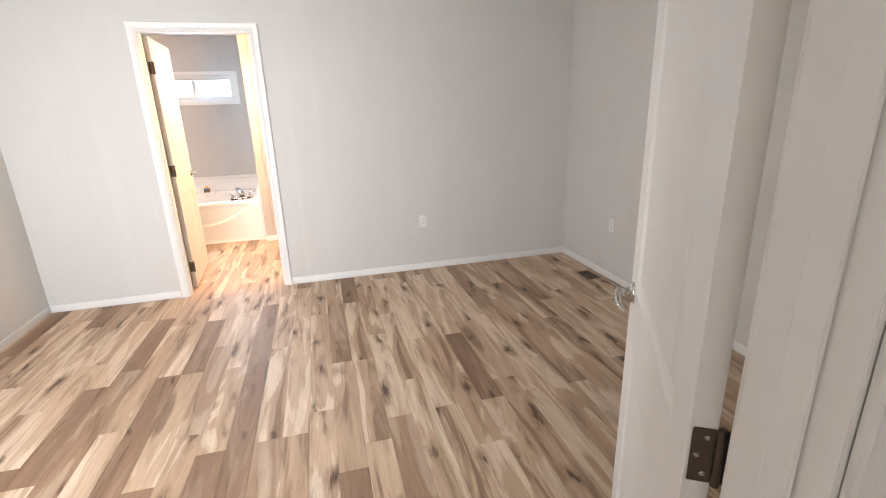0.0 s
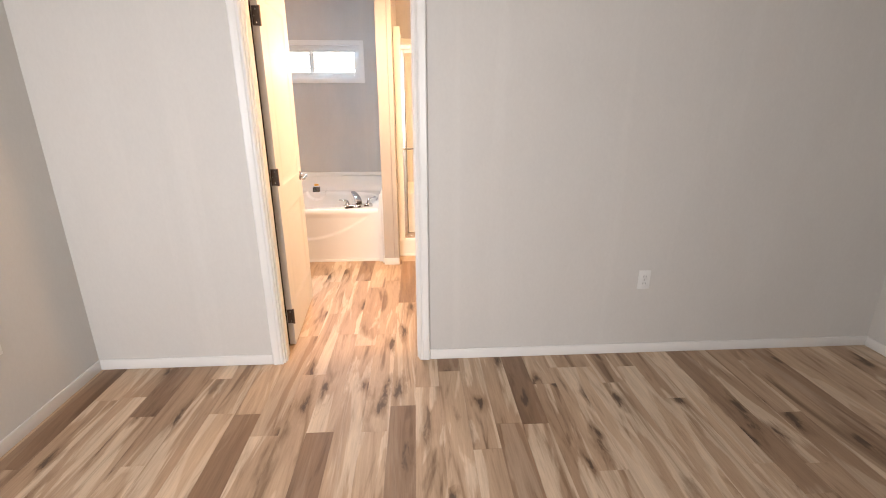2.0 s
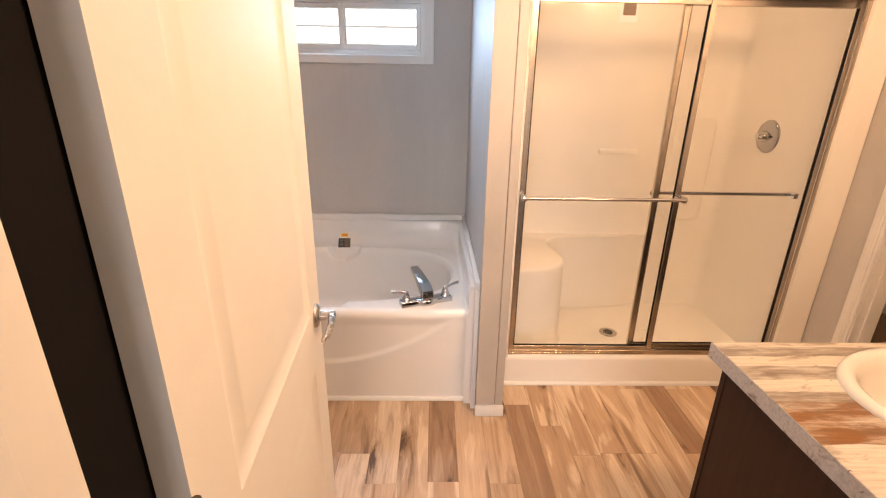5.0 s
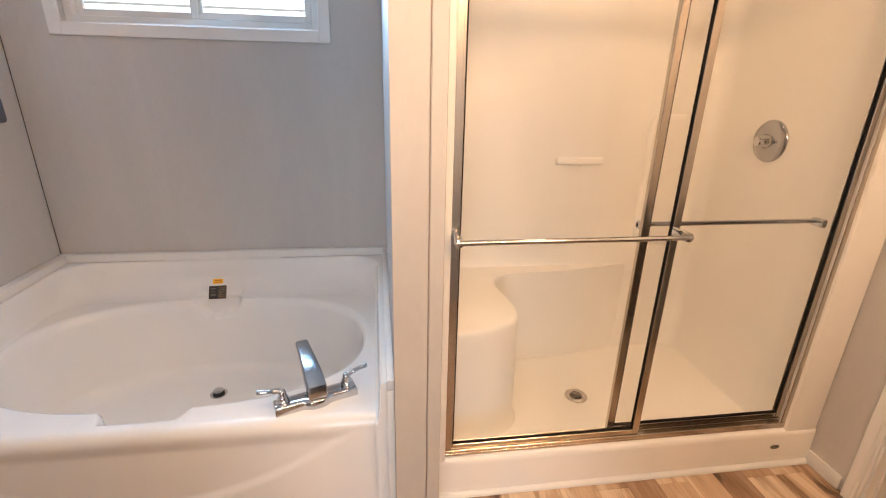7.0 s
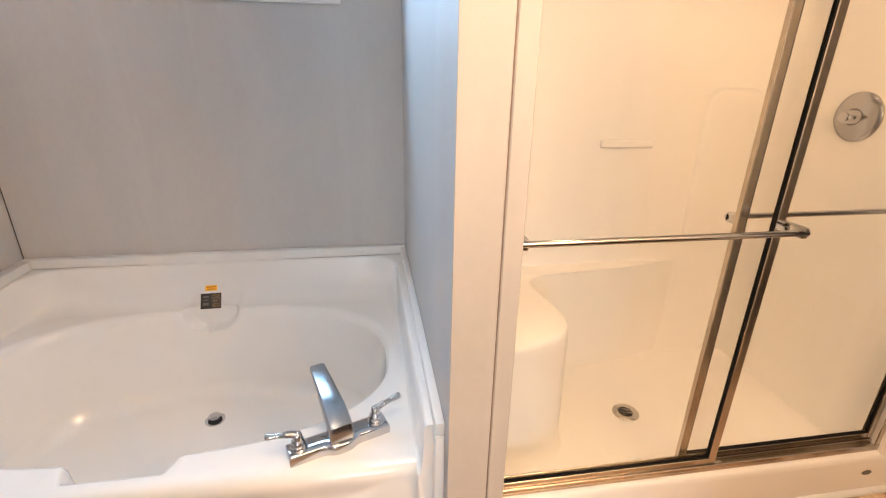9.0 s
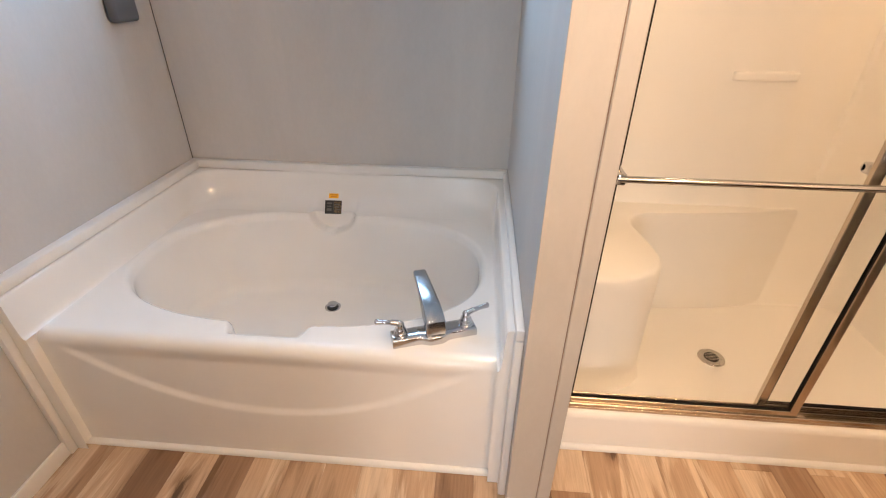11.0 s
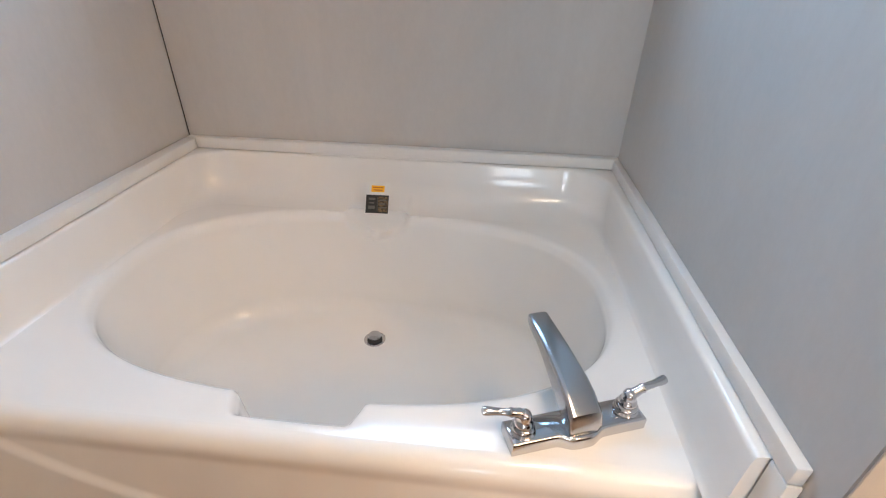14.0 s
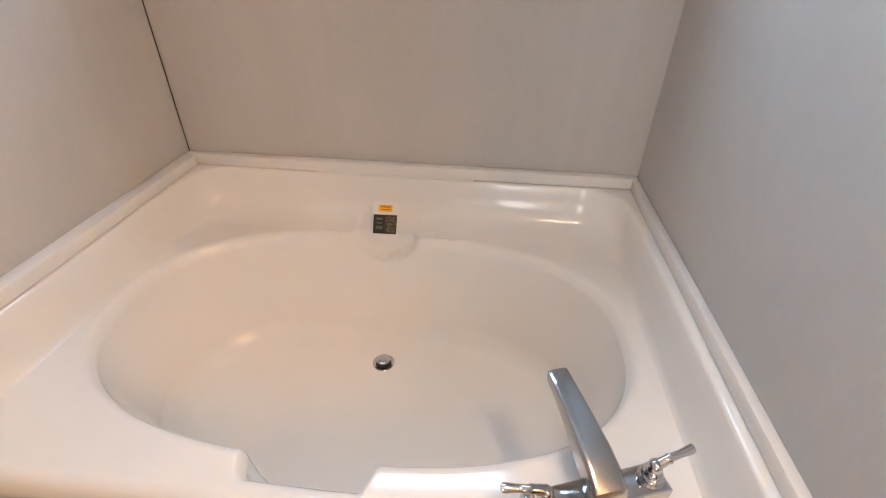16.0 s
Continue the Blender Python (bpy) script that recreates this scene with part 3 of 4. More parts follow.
# ---- windows ----
def window(name, x0, x1, z0, z1, y_in, y_out, inward, label, trim_w, sashes):
    """Sliding window in a wall running along x. inward: sign of y towards the room."""
    mid = (x0 + x1) / 2
    ob = structure(name, boxes((x0 - trim_w, x0, y_in, y_in + inward * 0.014, z0 - trim_w, z1 + trim_w), (x1, x1 + trim_w, y_in, y_in + inward * 0.014, z0 - trim_w, z1 + trim_w),
                               (x0, x1, y_in, y_in + inward * 0.014, z0 - trim_w, z0), (x0, x1, y_in, y_in + inward * 0.014, z1, z1 + trim_w), bevel=0.002), M_TRIM, label, "window")
    t = 0.03
    yf0, yf1 = y_in - inward * 0.03, y_in - inward * 0.09
    part("window_frame", boxes((x0, x0 + t, yf0, yf1, z0, z1), (x1 - t, x1, yf0, yf1, z0, z1), (x0 + t, x1 - t, yf0, yf1, z0, z0 + t), (x0 + t, x1 - t, yf0, yf1, z1 - t, z1), bevel=0.002), M_PLASTIC, ob, "white vinyl frame")
    part("window_sill", boxes((x0, x1, y_in + inward * 0.002, yf0, z0 - 0.002, z0 + 0.004), bevel=0.001), M_TRIM, ob)
    for k, (a, b) in enumerate(((x0 + t, mid + 0.02), (mid - 0.02, x1 - t))):
        y = y_in - inward * (0.072 if k == 0 else 0.048)
        s = 0.028
        sash = part("sash", boxes((a, a + s, y - 0.011, y + 0.011, z0 + t, z1 - t), (b - s, b, y - 0.011, y + 0.011, z0 + t, z1 - t),
                                  (a + s, b - s, y - 0.011, y + 0.011, z0 + t, z0 + t + s), (a + s, b - s, y - 0.011, y + 0.011, z1 - t - s, z1 - t), bevel=0.003), M_PLASTIC, ob, "white vinyl sliding sash")
        pane = part("pane", boxes((a + s, b - s, y - 0.002, y + 0.002, z0 + t + s, z1 - t - s)), M_GLASS, sash, "clear glass pane")
        pane.visible_shadow = False
    return ob


window("window_1", *WIN, YN, YN + 0.14, -1, "narrow white sliding window above the bathtub", 0.048, 2)
window("window_2", *BW, YS, YS - 0.12, 1, "white bedroom window in the entry wall", 0.05, 2)


# ---- bathtub ----
TX0, TX1, TYF, TYB = XL + 0.006, ST0, 1.745, YN      # alcove of the tub
DECK, TOPZ = 0.493, 0.640
CX, CY = -1.075, 2.245


def smooth01(v):
    v = min(1, max(0, v))
    return v * v * (3 - 2 * v)


def superellipse(a, b, ang, n):
    c, s = math.cos(ang), math.sin(ang)
    return a * math.copysign(abs(c) ** (2 / n), c), b * math.copysign(abs(s) ** (2 / n), s)


def pocket_shift(x, z):
    """How far the half-round pocket below the label is cut back into the tub."""
    d = DECK - z
    if d < 0:
        depth, half = 0.029 * (1 - smooth01(-d / 0.020)), 0.112
    else:
        depth, half = 0.029 + 0.008 * smooth01(d / 0.03), 0.112 * math.sqrt(max(0.0, 1 - (d / 0.090) ** 2))
    return depth * smooth01((half - abs(x + 1.105)) / 0.020)


def tub_basin():
    angs = [2 * math.pi * k / 640 for k in range(640)]
    ref = [CX + superellipse(0.66, 0.385, t, 2.5)[0] for t in angs]
    # notch in the front lip and shallow pocket below the label
    notch_w = [smooth01((x + 1.218) / 0.030) * smooth01((-0.944 - x) / 0.026) if math.sin(t) < 0 else 0.0 for t, x in zip(angs, ref)]
    loops = []

    def ring(f, z, grow=0.0, n=2.5, fa=0.655, fb=0.385, notch=0.0):
        row = []
        for t, nw in zip(angs, notch_w):
            dx, dy = superellipse((fa + grow) * f, (fb + grow) * f, t, n)
            row.append((CX + dx, CY + dy - nw * notch, z))
        loops.append(row)

    def rect(t):
        c, s = math.cos(t), math.sin(t)
        hx0, hx1, hy0, hy1 = TX0 + 0.046 - CX, TX1 - 0.046 - CX, TYF + 0.034 - CY, TYB - 0.155 - CY
        k = min((hx1 / c if c > 1e-6 else hx0 / c if c < -1e-6 else 9), (hy1 / s if s > 1e-6 else hy0 / s if s < -1e-6 else 9))
        return CX + c * k, CY + s * k
    around = [superellipse(0.676, 0.401, t, 2.5) for t in angs]
    loops.append([(*rect(math.atan2(dy, dx)), DECK) for dx, dy in around])
    for dz, grow, notch in ((0, 0.020, 0.052), (0.0008, 0.014, 0.053), (0.003, 0.008, 0.054), (0.0065, 0.003, 0.055), (0.0115, -0.001, 0.055), (0.018, -0.004, 0.054), (0.025, -0.007, 0.053), (0.030, -0.009, 0.052)):
        ring(1, DECK - dz, grow, notch=notch)
    FLOORZ, R = 0.124, 0.065
    for k in range(1, 29):
        u = k / 28
        z = DECK - 0.030 - (DECK - 0.030 - FLOORZ - R) * u
        inset = 0.046 * u ** 1.3
        ring(1, z, 0, n=2.5 - 0.1 * u, fa=0.646 - inset, fb=0.376 - 0.75 * inset, notch=0.052 * (1 - smooth01(u * 1.5)))
    for k in range(1, 10):
        th = k / 9 * math.pi / 2
        d = 0.046 + R * (1 - math.cos(th))
        ring(1, FLOORZ + R * (1 - math.sin(th)), 0, n=2.4, fa=0.646 - d, fb=0.376 - 0.0345 - R * (1 - math.cos(th)))
    for f, z in ((0.7, 0.1228), (0.4, 0.1218), (0.02, 0.1212)):
        ring(f, z, 0, n=2.4, fa=0.535, fb=0.2765)
    # clamp the lip to the deck outline
    hi = TYB - 0.160
    loops = [[(x, min(y, hi), z) if i else (x, y, z) for x, y, z in lp] for i, lp in enumerate(loops)]
    loops = [[(x, y + pocket_shift(x, z) if y > CY else y, z) for x, y, z in lp] for lp in loops]
    return loft(loops, True, False, True)


COVE = [(0.157, DECK), (0.120, DECK + 0.004), (0.090, DECK + 0.014), (0.064, DECK + 0.034), (0.046, DECK + 0.064), (0.036, DECK + 0.100), (0.032, TOPZ - 0.008), (0.029, TOPZ - 0.002), (0.024, TOPZ), (0.0015, TOPZ)]
SIDE = [(0.056, DECK), (0.052, DECK + 0.003), (0.048, DECK + 0.012), (0.0455, DECK + 0.03), (0.0435, DECK + 0.06), (0.042, DECK + 0.10), (0.040, TOPZ - 0.010), (0.037, TOPZ - 0.003), (0.031, TOPZ), (0.0015, TOPZ)]


def tub_upstand():
    """Raised rim that follows the three walls, coved along the back."""
    yf = TYF - 0.035
    loops = []
    loops.append([(TX0 + d, yf, z) for d, z in SIDE])
    loops.append([(TX0 + d, yf + 0.06, z) for d, z in SIDE])
    loops.append([(TX0 + d + 0.006, TYB - 0.30, z) for d, z in SIDE])
    for k in range(9):
        w = k / 8
        a = w * math.pi / 2
        row = []
        for (ds, z), (db, _) in zip(SIDE, COVE):
            r = 0.13
            x = TX0 + ds + 0.006 + r * (1 - math.cos(a)) * (1 if ds > 0.01 else 0)
            y = TYB - db - r * (1 - math.sin(a)) * (1 if ds > 0.01 else 0)
            if ds <= 0.01:
                x, y = TX0 + ds + (0.04 * w), TYB - db - 0.04 * (1 - w)
            row.append((x, y, z))
        loops.append(row)
    mirror = [[(TX0 + TX1 - x, y, z) for x, y, z in row] for row in reversed(loops)]
    middle = [[(x, TYB - d + pocket_shift(x, z), z) for d, z in COVE] for x in [-1.24 + 0.27 * k / 60 for k in range(61)]]
    bm = loft(loops + middle + mirror, False)
    for row, end in ((loops[0], 1), (mirror[-1], -1)):
        vs = [bm.verts.new(p) for p in row] + [bm.verts.new((row[-1][0], row[-1][1], 0.0)), bm.verts.new((row[0][0], row[0][1], 0.0))]
        bm.faces.new(vs)
    # side returns down to the floor, ahead of the apron
    for x0, x1 in ((TX0 + 0.0015, TX0 + 0.0475), (TX1 - 0.0475, TX1 - 0.0015)):
        bm_box(bm, x0, x1, yf + 0.001, TYF + 0.03, 0.02, DECK - 0.001)
    return bm


def tub_apron():
    """Front panel with a rolled top edge and a hanging arc pressed into it."""
    x0, x1 = TX0 + 0.040, TX1 - 0.040
    nx, nz = 120, 90
    loops = []
    def arc(x):
        u = (x - CX) / 0.62
        return 0.218 + 0.225 * abs(u) ** 2.1
    for i in range(nx + 1):
        x = x0 + (x1 - x0) * i / nx
        row = [(x, TYF + 0.036, DECK)]
        for k in range(1, 9):
            a = k / 8 * math.pi / 2
            row.append((x, TYF + 0.034 - 0.034 * math.sin(a), DECK - 0.034 + 0.034 * math.cos(a)))
        for k in range(1, nz + 1):
            z = DECK - 0.034 - (DECK - 0.034 - 0.004) * k / nz
            edge = smooth01((DECK - 0.034 - z) / 0.05)
            cut = 0.008 * smooth01((z - arc(x)) / 0.030 + 0.5) * edge * smooth01((0.66 - abs(x - CX)) / 0.05)
            row.append((x, TYF + cut, z))
        loops.append(row)
    return loft(loops, False)


tub = empty("bathtub", "white acrylic garden bathtub set in an alcove", "bathtub", (CX, CY, 0))
part("basin", tub_basin(), M_TUB, tub, "glossy white oval basin with a notched lip", smooth=50)
part("upstand", tub_upstand(), M_TUB, tub, smooth=50)
part("apron", tub_apron(), M_TUB, tub, "white front panel with a pressed arc", smooth=60)
DR = (-1.085, 2.422, 0.1235)
drain = part("drain", lathe([(0, 0.0), (0.026, 0.0), (0.034, 0.0025), (0.036, 0.001), (0.036, -0.004), (0, -0.004)], 36, pose(*DR)), M_CHROME, tub, "chrome drain ring", smooth=40)
part("drain_well", lathe([(0, 0.0005), (0.0245, 0.0005), (0.0245, 0.0022), (0, 0.0022)], 30, pose(DR[0], DR[1], DR[2] + 0.0008)), M_RUBBER, drain)
part("stopper", lathe([(0, 0.002), (0.008, 0.002), (0.008, 0.012), (0.020, 0.0125), (0.0225, 0.015), (0.021, 0.019), (0.012, 0.0215), (0, 0.0222)], 32, pose(*DR)), M_CHROME, drain, "chrome pop-up stopper", smooth=50)

# labels stuck to the back of the tub
lab = empty("warning_label", "black and orange paper label on the tub back", "label", (-1.112, 2.70, 0.52))
LT = pose(-1.112, 2.681, 0.527, 56, 0, 2)
LS = 1.25


def tilted(*row):
    bm = boxes(row)
    bm.transform(LT @ Matrix.Diagonal((LS, LS, 1, 1)))
    return bm


part("label_backing", tilted(-0.034, 0.034, -0.047, 0.042, 0.001, 0.0016), M_TUB, lab, "clear plastic sleeve")
part("black_panel", tilted(-0.031, 0.031, -0.042, 0.008, 0.0017, 0.0022), M_BLACKLABEL, lab)
part("orange_panel", tilted(-0.018, 0.018, 0.016, 0.034, 0.0017, 0.0022), M_ORANGE, lab)
part("gold_panel", tilted(0.003, 0.029, -0.038, 0.004, 0.0023, 0.0025), M_GOLD, lab, "mottled brown and gold half of the label")
bars = boxes((-0.024, -0.006, -0.006, 0.000, 0.0023, 0.0026), (-0.022, -0.008, -0.016, -0.012, 0.0023, 0.0026), (-0.024, -0.006, -0.031, -0.022, 0.0023, 0.0026),
             (0.000, 0.001, -0.034, 0.004, 0.0023, 0.0026), (0.006, 0.025, -0.008, -0.004, 0.0023, 0.0026), (0.006, 0.022, -0.018, -0.014, 0.0023, 0.0026), (0.006, 0.025, -0.028, -0.025, 0.0023, 0.0026))
bars.transform(LT @ Matrix.Diagonal((LS, LS, 1, 1)))
part("print", bars, M_LABELBAR, lab)
bars = boxes((-0.014, 0.014, 0.027, 0.030, 0.0023, 0.0026), (-0.012, 0.013, 0.020, 0.023, 0.0023, 0.0026))
bars.transform(LT @ Matrix.Diagonal((LS, LS, 1, 1)))
part("print", bars, M_ORBAR, lab)

# white trim over the tub rim, with a caulked middle at the back
structure("trim_tub_back", boxes((TX0 + 0.004, TX1 - 0.004, TYB - 0.031, TYB - 0.001, TOPZ + 0.0034, TOPZ + 0.040), bevel=0.003, seg=2), M_TRIM, "white trim strip above the tub", "trim", smooth=40)
structure("trim_tub_west", boxes((TX0 + 0.0005, TX0 + 0.041, TYF - 0.034, TYB - 0.032, TOPZ + 0.0034, TOPZ + 0.039), bevel=0.003, seg=2), M_TRIM, "white trim strip along the tub side", "trim", smooth=40)
structure("trim_tub_east", boxes((TX1 - 0.021, TX1 - 0.0005, TYF - 0.075, TYB - 0.032, TOPZ + 0.002, TOPZ + 0.036), bevel=0.003, seg=2), M_TRIM, "white trim strip along the tub side", "trim", smooth=40)
structure("trim_tub_west_end", boxes((TX0 + 0.0005, TX0 + 0.020, TYF - 0.062, TYF - 0.037, 0.002, TOPZ + 0.038), bevel=0.003, seg=2), M_TRIM, "white upright trim beside the tub front", "trim", smooth=40)
structure("trim_tub_east_end", boxes((TX1 - 0.022, TX1 - 0.0005, TYF - 0.078, TYF - 0.037, 0.002, TOPZ + 0.0015), bevel=0.003, seg=2), M_TRIM, "white upright trim beside the tub front", "trim", smooth=40)
structure("caulk_bead", boxes((-1.36, -0.83, TYB - 0.0325, TYB - 0.004, TOPZ - 0.001, TOPZ + 0.0055), bevel=0.002), M_CAULK, "white caulk bead at the tub back", "caulk")


def quarter_round(name, x0, x1, y, label):
    prof = [(y, 0.0005), (y - 0.016, 0.0005)] + [(y - 0.016 * math.cos(k / 6 * math.pi / 2), 0.004 + 0.014 * math.sin(k / 6 * math.pi / 2)) for k in range(1, 7)]
    return structure(name, prism(prof, "x", x0, x1), M_TRIM, label, "trim", smooth=50)


quarter_round("trim_tub_floor", TX0 + 0.023, TX1 - 0.023, TYF - 0.0005, "white quarter-round at the tub foot")
quarter_round("trim_shower_floor", ST1 + 0.009, BXR - 0.012, 1.8715, "white quarter-round at the shower foot")

# ---- tub faucet ----
FB = pose(-0.562, 1.842, DECK, 0, 0, 19.8)
faucet = empty("tub_faucet", "chrome two-handle faucet on the tub deck", "faucet")
faucet.matrix_world = FB


def fpart(name, bm, parent, label="", smooth=45, material=M_CHROME):
    ob = new(name, finish(name, bm, material, smooth))
    ob.parent = parent
    return tagged(ob, label)


def faucet_plate():
    n = 48
    outline = []
    for k in range(n + 1):
        x = -0.128 + 0.256 * k / n
        outline.append((x, -0.027 - 0.013 * math.exp(-(x / 0.034) ** 4)))
    outline += [(0.128 - 0.256 * k / n, 0.027) for k in range(n + 1)]
    def lvl(s, z):
        return [(x * (1 - s / 0.128), y * (1 - s / 0.03), z) for x, y in outline]
    return loft([lvl(0, 0.0005), lvl(0, 0.022), lvl(0.0012, 0.026), lvl(0.004, 0.028)], True, True, True)


fpart("base_plate", faucet_plate(), faucet)
# spout: tapered, flat-topped, rising over the basin
sp = []
for k, (y, z, w, h) in enumerate(((-0.032, 0.026, 0.026, 0.006), (-0.034, 0.042, 0.030, 0.016), (-0.027, 0.056, 0.031, 0.026), (-0.005, 0.068, 0.031, 0.036), (0.025, 0.079, 0.0295, 0.034), (0.065, 0.090, 0.027, 0.027),
                                 (0.110, 0.100, 0.0245, 0.020), (0.150, 0.106, 0.0225, 0.016), (0.184, 0.109, 0.0215, 0.0145), (0.188, 0.109, 0.0205, 0.0135))):
    row = []
    for j in range(28):
        dx, dz = superellipse(w, h, 2 * math.pi * j / 28, 6.0)
        row.append((dx * (1.0 if dz > 0 else 0.92), y + (0.25 * dz if k > 2 else 0.0), z + dz - h * 0.35))
    sp.append(row)
fpart("spout", loft(sp, True, True, True), faucet, "long flat chrome spout", 32, M_SATIN)
fpart("spout_base", lathe([(0, 0.021), (0.027, 0.021), (0.026, 0.027), (0.023, 0.044), (0, 0.05)], 30), faucet)
for side in (-1, 1):
    hb = fpart("handle", lathe([(0, 0.027), (0.0225, 0.027), (0.0228, 0.030), (0.0205, 0.032), (0.0190, 0.034), (0.0205, 0.036), (0.0205, 0.040), (0.0185, 0.042), (0.0160, 0.044), (0.0168, 0.047), (0.0160, 0.052), (0.0135, 0.055),
                                (0.0120, 0.057), (0.0124, 0.060), (0.0120, 0.067), (0.0100, 0.072), (0.0050, 0.0755), (0, 0.076)], 28, pose(side * 0.1, 0, 0)), faucet, "chrome bell-shaped handle")
    a = side * 0.1
    if side < 0:
        pts = [(a, 0, 0.066), (a - 0.010, 0.003, 0.0715), (a - 0.020, 0.005, 0.073), (a - 0.024, 0.006, 0.073), (a - 0.028, 0.007, 0.073), (a - 0.046, 0.012, 0.074), (a - 0.063, 0.016, 0.075), (a - 0.069, 0.018, 0.075), (a - 0.072, 0.019, 0.075)]
    else:
        pts = [(a, 0, 0.064), (a + 0.010, 0.0, 0.070), (a + 0.020, 0.001, 0.074), (a + 0.024, 0.001, 0.075), (a + 0.028, 0.002, 0.0755), (a + 0.047, 0.003, 0.079), (a + 0.064, 0.004, 0.082), (a + 0.070, 0.005, 0.083), (a + 0.073, 0.005, 0.083)]
    fpart("lever", tube(pts, [0.009, 0.009, 0.008, 0.0095, 0.007, 0.0068, 0.0085, 0.008, 0.003], 14), hb)

# ---- shower unit ----
SX0, SX1, SYF, SYB = -0.128, 1.300, 1.872, 2.715
CURB, SFLOOR = 0.172, 0.067
shower = empty("shower_stall", "cream-white fibreglass shower stall with a moulded seat", "shower stall", (0.58, 2.3, 0))


def shell():
    """Three walls of the stall, inner faces leaning out a little, with rounded upright corners."""
    loops = []
    for z, g in ((SFLOOR, -0.02), (SFLOOR + 0.03, -0.004), (0.3, 0.0), (1.0, 0.006), (2.02, 0.012), (2.03, 0.02)):
        row = [(SX0 - g, SYF + 0.02, z)]
        r = 0.07
        for k in range(9):
            a = k / 8 * math.pi / 2
            row.append((SX0 - g + r * (1 - math.cos(a)), SYB + g - r + r * math.sin(a), z))
        for k in range(9):
            a = k / 8 * math.pi / 2
            row.append((SX1 + g - r + r * math.sin(a), SYB + g - r + r * math.cos(a), z))
        row.append((SX1 + g, SYF + 0.02, z))
        loops.append(row)
    return loft(loops, False)


part("surround", shell(), M_SHOWER, shower, smooth=50)
for a, b in ((ST1 + 0.002, -0.134), (1.256, BXR - 0.003)):
    part("front_flange", boxes((a, b, SYF + 0.004, SYF + 0.05, 0.0, 2.03), bevel=0.006, seg=3), M_SHOWER, shower, smooth=40)
curb_prof = [(SYF, 0.001), (SYF, CURB - 0.03), (SYF + 0.002, CURB - 0.012), (SYF + 0.010, CURB - 0.003), (SYF + 0.022, CURB), (SYF + 0.088, CURB), (SYF + 0.102, CURB - 0.008), (SYF + 0.112, CURB - 0.03), (SYF + 0.125, SFLOOR + 0.02), (SYF + 0.15, SFLOOR), (SYF + 0.15, 0.001)]
part("curb", prism(curb_prof, "x", ST1 + 0.003, BXR - 0.004), M_SHOWER, shower, "white moulded shower threshold", smooth=60)


def pan():
    """Shower floor dished towards the drain."""
    bm = bmesh.new()
    nx, ny = 40, 24
    grid = []
    for i in range(nx + 1):
        col = []
        for j in range(ny + 1):
            x, y = SX0 + (SX1 - SX0) * i / nx, SYF + 0.14 + (SYB - SYF - 0.14) * j / ny
            d = math.hypot(x - 0.561, y - 2.308)
            col.append(bm.verts.new((x, y, SFLOOR - 0.006 + 0.014 * smooth01((d - 0.05) / 0.7))))
        grid.append(col)
    for i in range(nx):
        for j in range(ny):
            bm.faces.new((grid[i][j], grid[i + 1][j], grid[i + 1][j + 1], grid[i][j + 1]))
    return bm


part("pan", pan(), M_SHOWER, shower, smooth=60)
SEAT = 0.575


def seat():
    outline = [(SX0 - 0.004, 2.06), (0.02, 2.075), (0.10, 2.10), (0.165, 2.14), (0.205, 2.19), (0.218, 2.25), (0.214, 2.33), (0.20, 2.42), (0.19, 2.50), (0.20, 2.56), (0.235, 2.60), (0.29, 2.62), (0.45, 2.63), (0.62, 2.645), (0.80, 2.675), (0.96, SYB + 0.004), (SX0 - 0.004, SYB + 0.004)]
    c = Vector((0.03, 2.55))
    def lvl(g, z):
        row = []
        for x, y in outline:
            d = Vector((x, y)) - c
            row.append((x - g * d.x / max(d.length, 0.01) if x > SX0 else x, y - g * d.y / max(d.length, 0.01) if y < SYB else y, z))
        return row
    return loft([lvl(-0.035, SFLOOR - 0.004), lvl(-0.012, SFLOOR + 0.02), lvl(-0.004, SFLOOR + 0.08), lvl(0.004, SEAT - 0.05), lvl(0.006, SEAT - 0.018), lvl(0.012, SEAT - 0.006), lvl(0.024, SEAT)], True, False, True)


part("seat", seat(), M_SHOWER, shower, "moulded corner seat and ledge", smooth=50)


def raised(x0, x1, z0, z1, depth, r=0.05):
    """Soft raised panel on the back wall."""
    def lvl(g, y):
        row = []
        for cx, cz, a0 in ((x1 - r, z1 - r, 0), (x0 + r, z1 - r, 90), (x0 + r, z0 + r, 180), (x1 - r, z0 + r, 270)):
            for k in range(7):
                a = radians(a0 + 15 * k)
                row.append((cx + (r - g) * math.cos(a), y, cz + (r - g) * math.sin(a)))
        return row
    return loft([lvl(-0.012, SYB + 0.006), lvl(-0.003, SYB - depth * 0.5), lvl(0.004, SYB - depth * 0.9), lvl(0.014, SYB - depth)], True, False, True)


part("raised_panel", raised(0.97, 1.21, 0.68, 1.33, 0.009), M_SHOWER, shower, smooth=50)
part("soap_shelf", boxes((0.50, 0.74, SYB - 0.010, SYB + 0.014, 1.098, 1.134), bevel=0.011, seg=4), M_SHOWER, shower, smooth=40)
sd = part("drain", lathe([(0, 0.004), (0.030, 0.004), (0.033, 0.006), (0.050, 0.005), (0.053, 0.002), (0.053, -0.006), (0, -0.006)], 36, pose(0.561, 2.308, SFLOOR - 0.005)), M_NICKEL, shower, "metal floor drain", smooth=40)
part("grate", lathe([(0, 0.0048), (0.028, 0.0048), (0.028, 0.0055), (0, 0.0055)], 30, pose(0.561, 2.308, SFLOOR - 0.005)), M_RUBBER, sd)
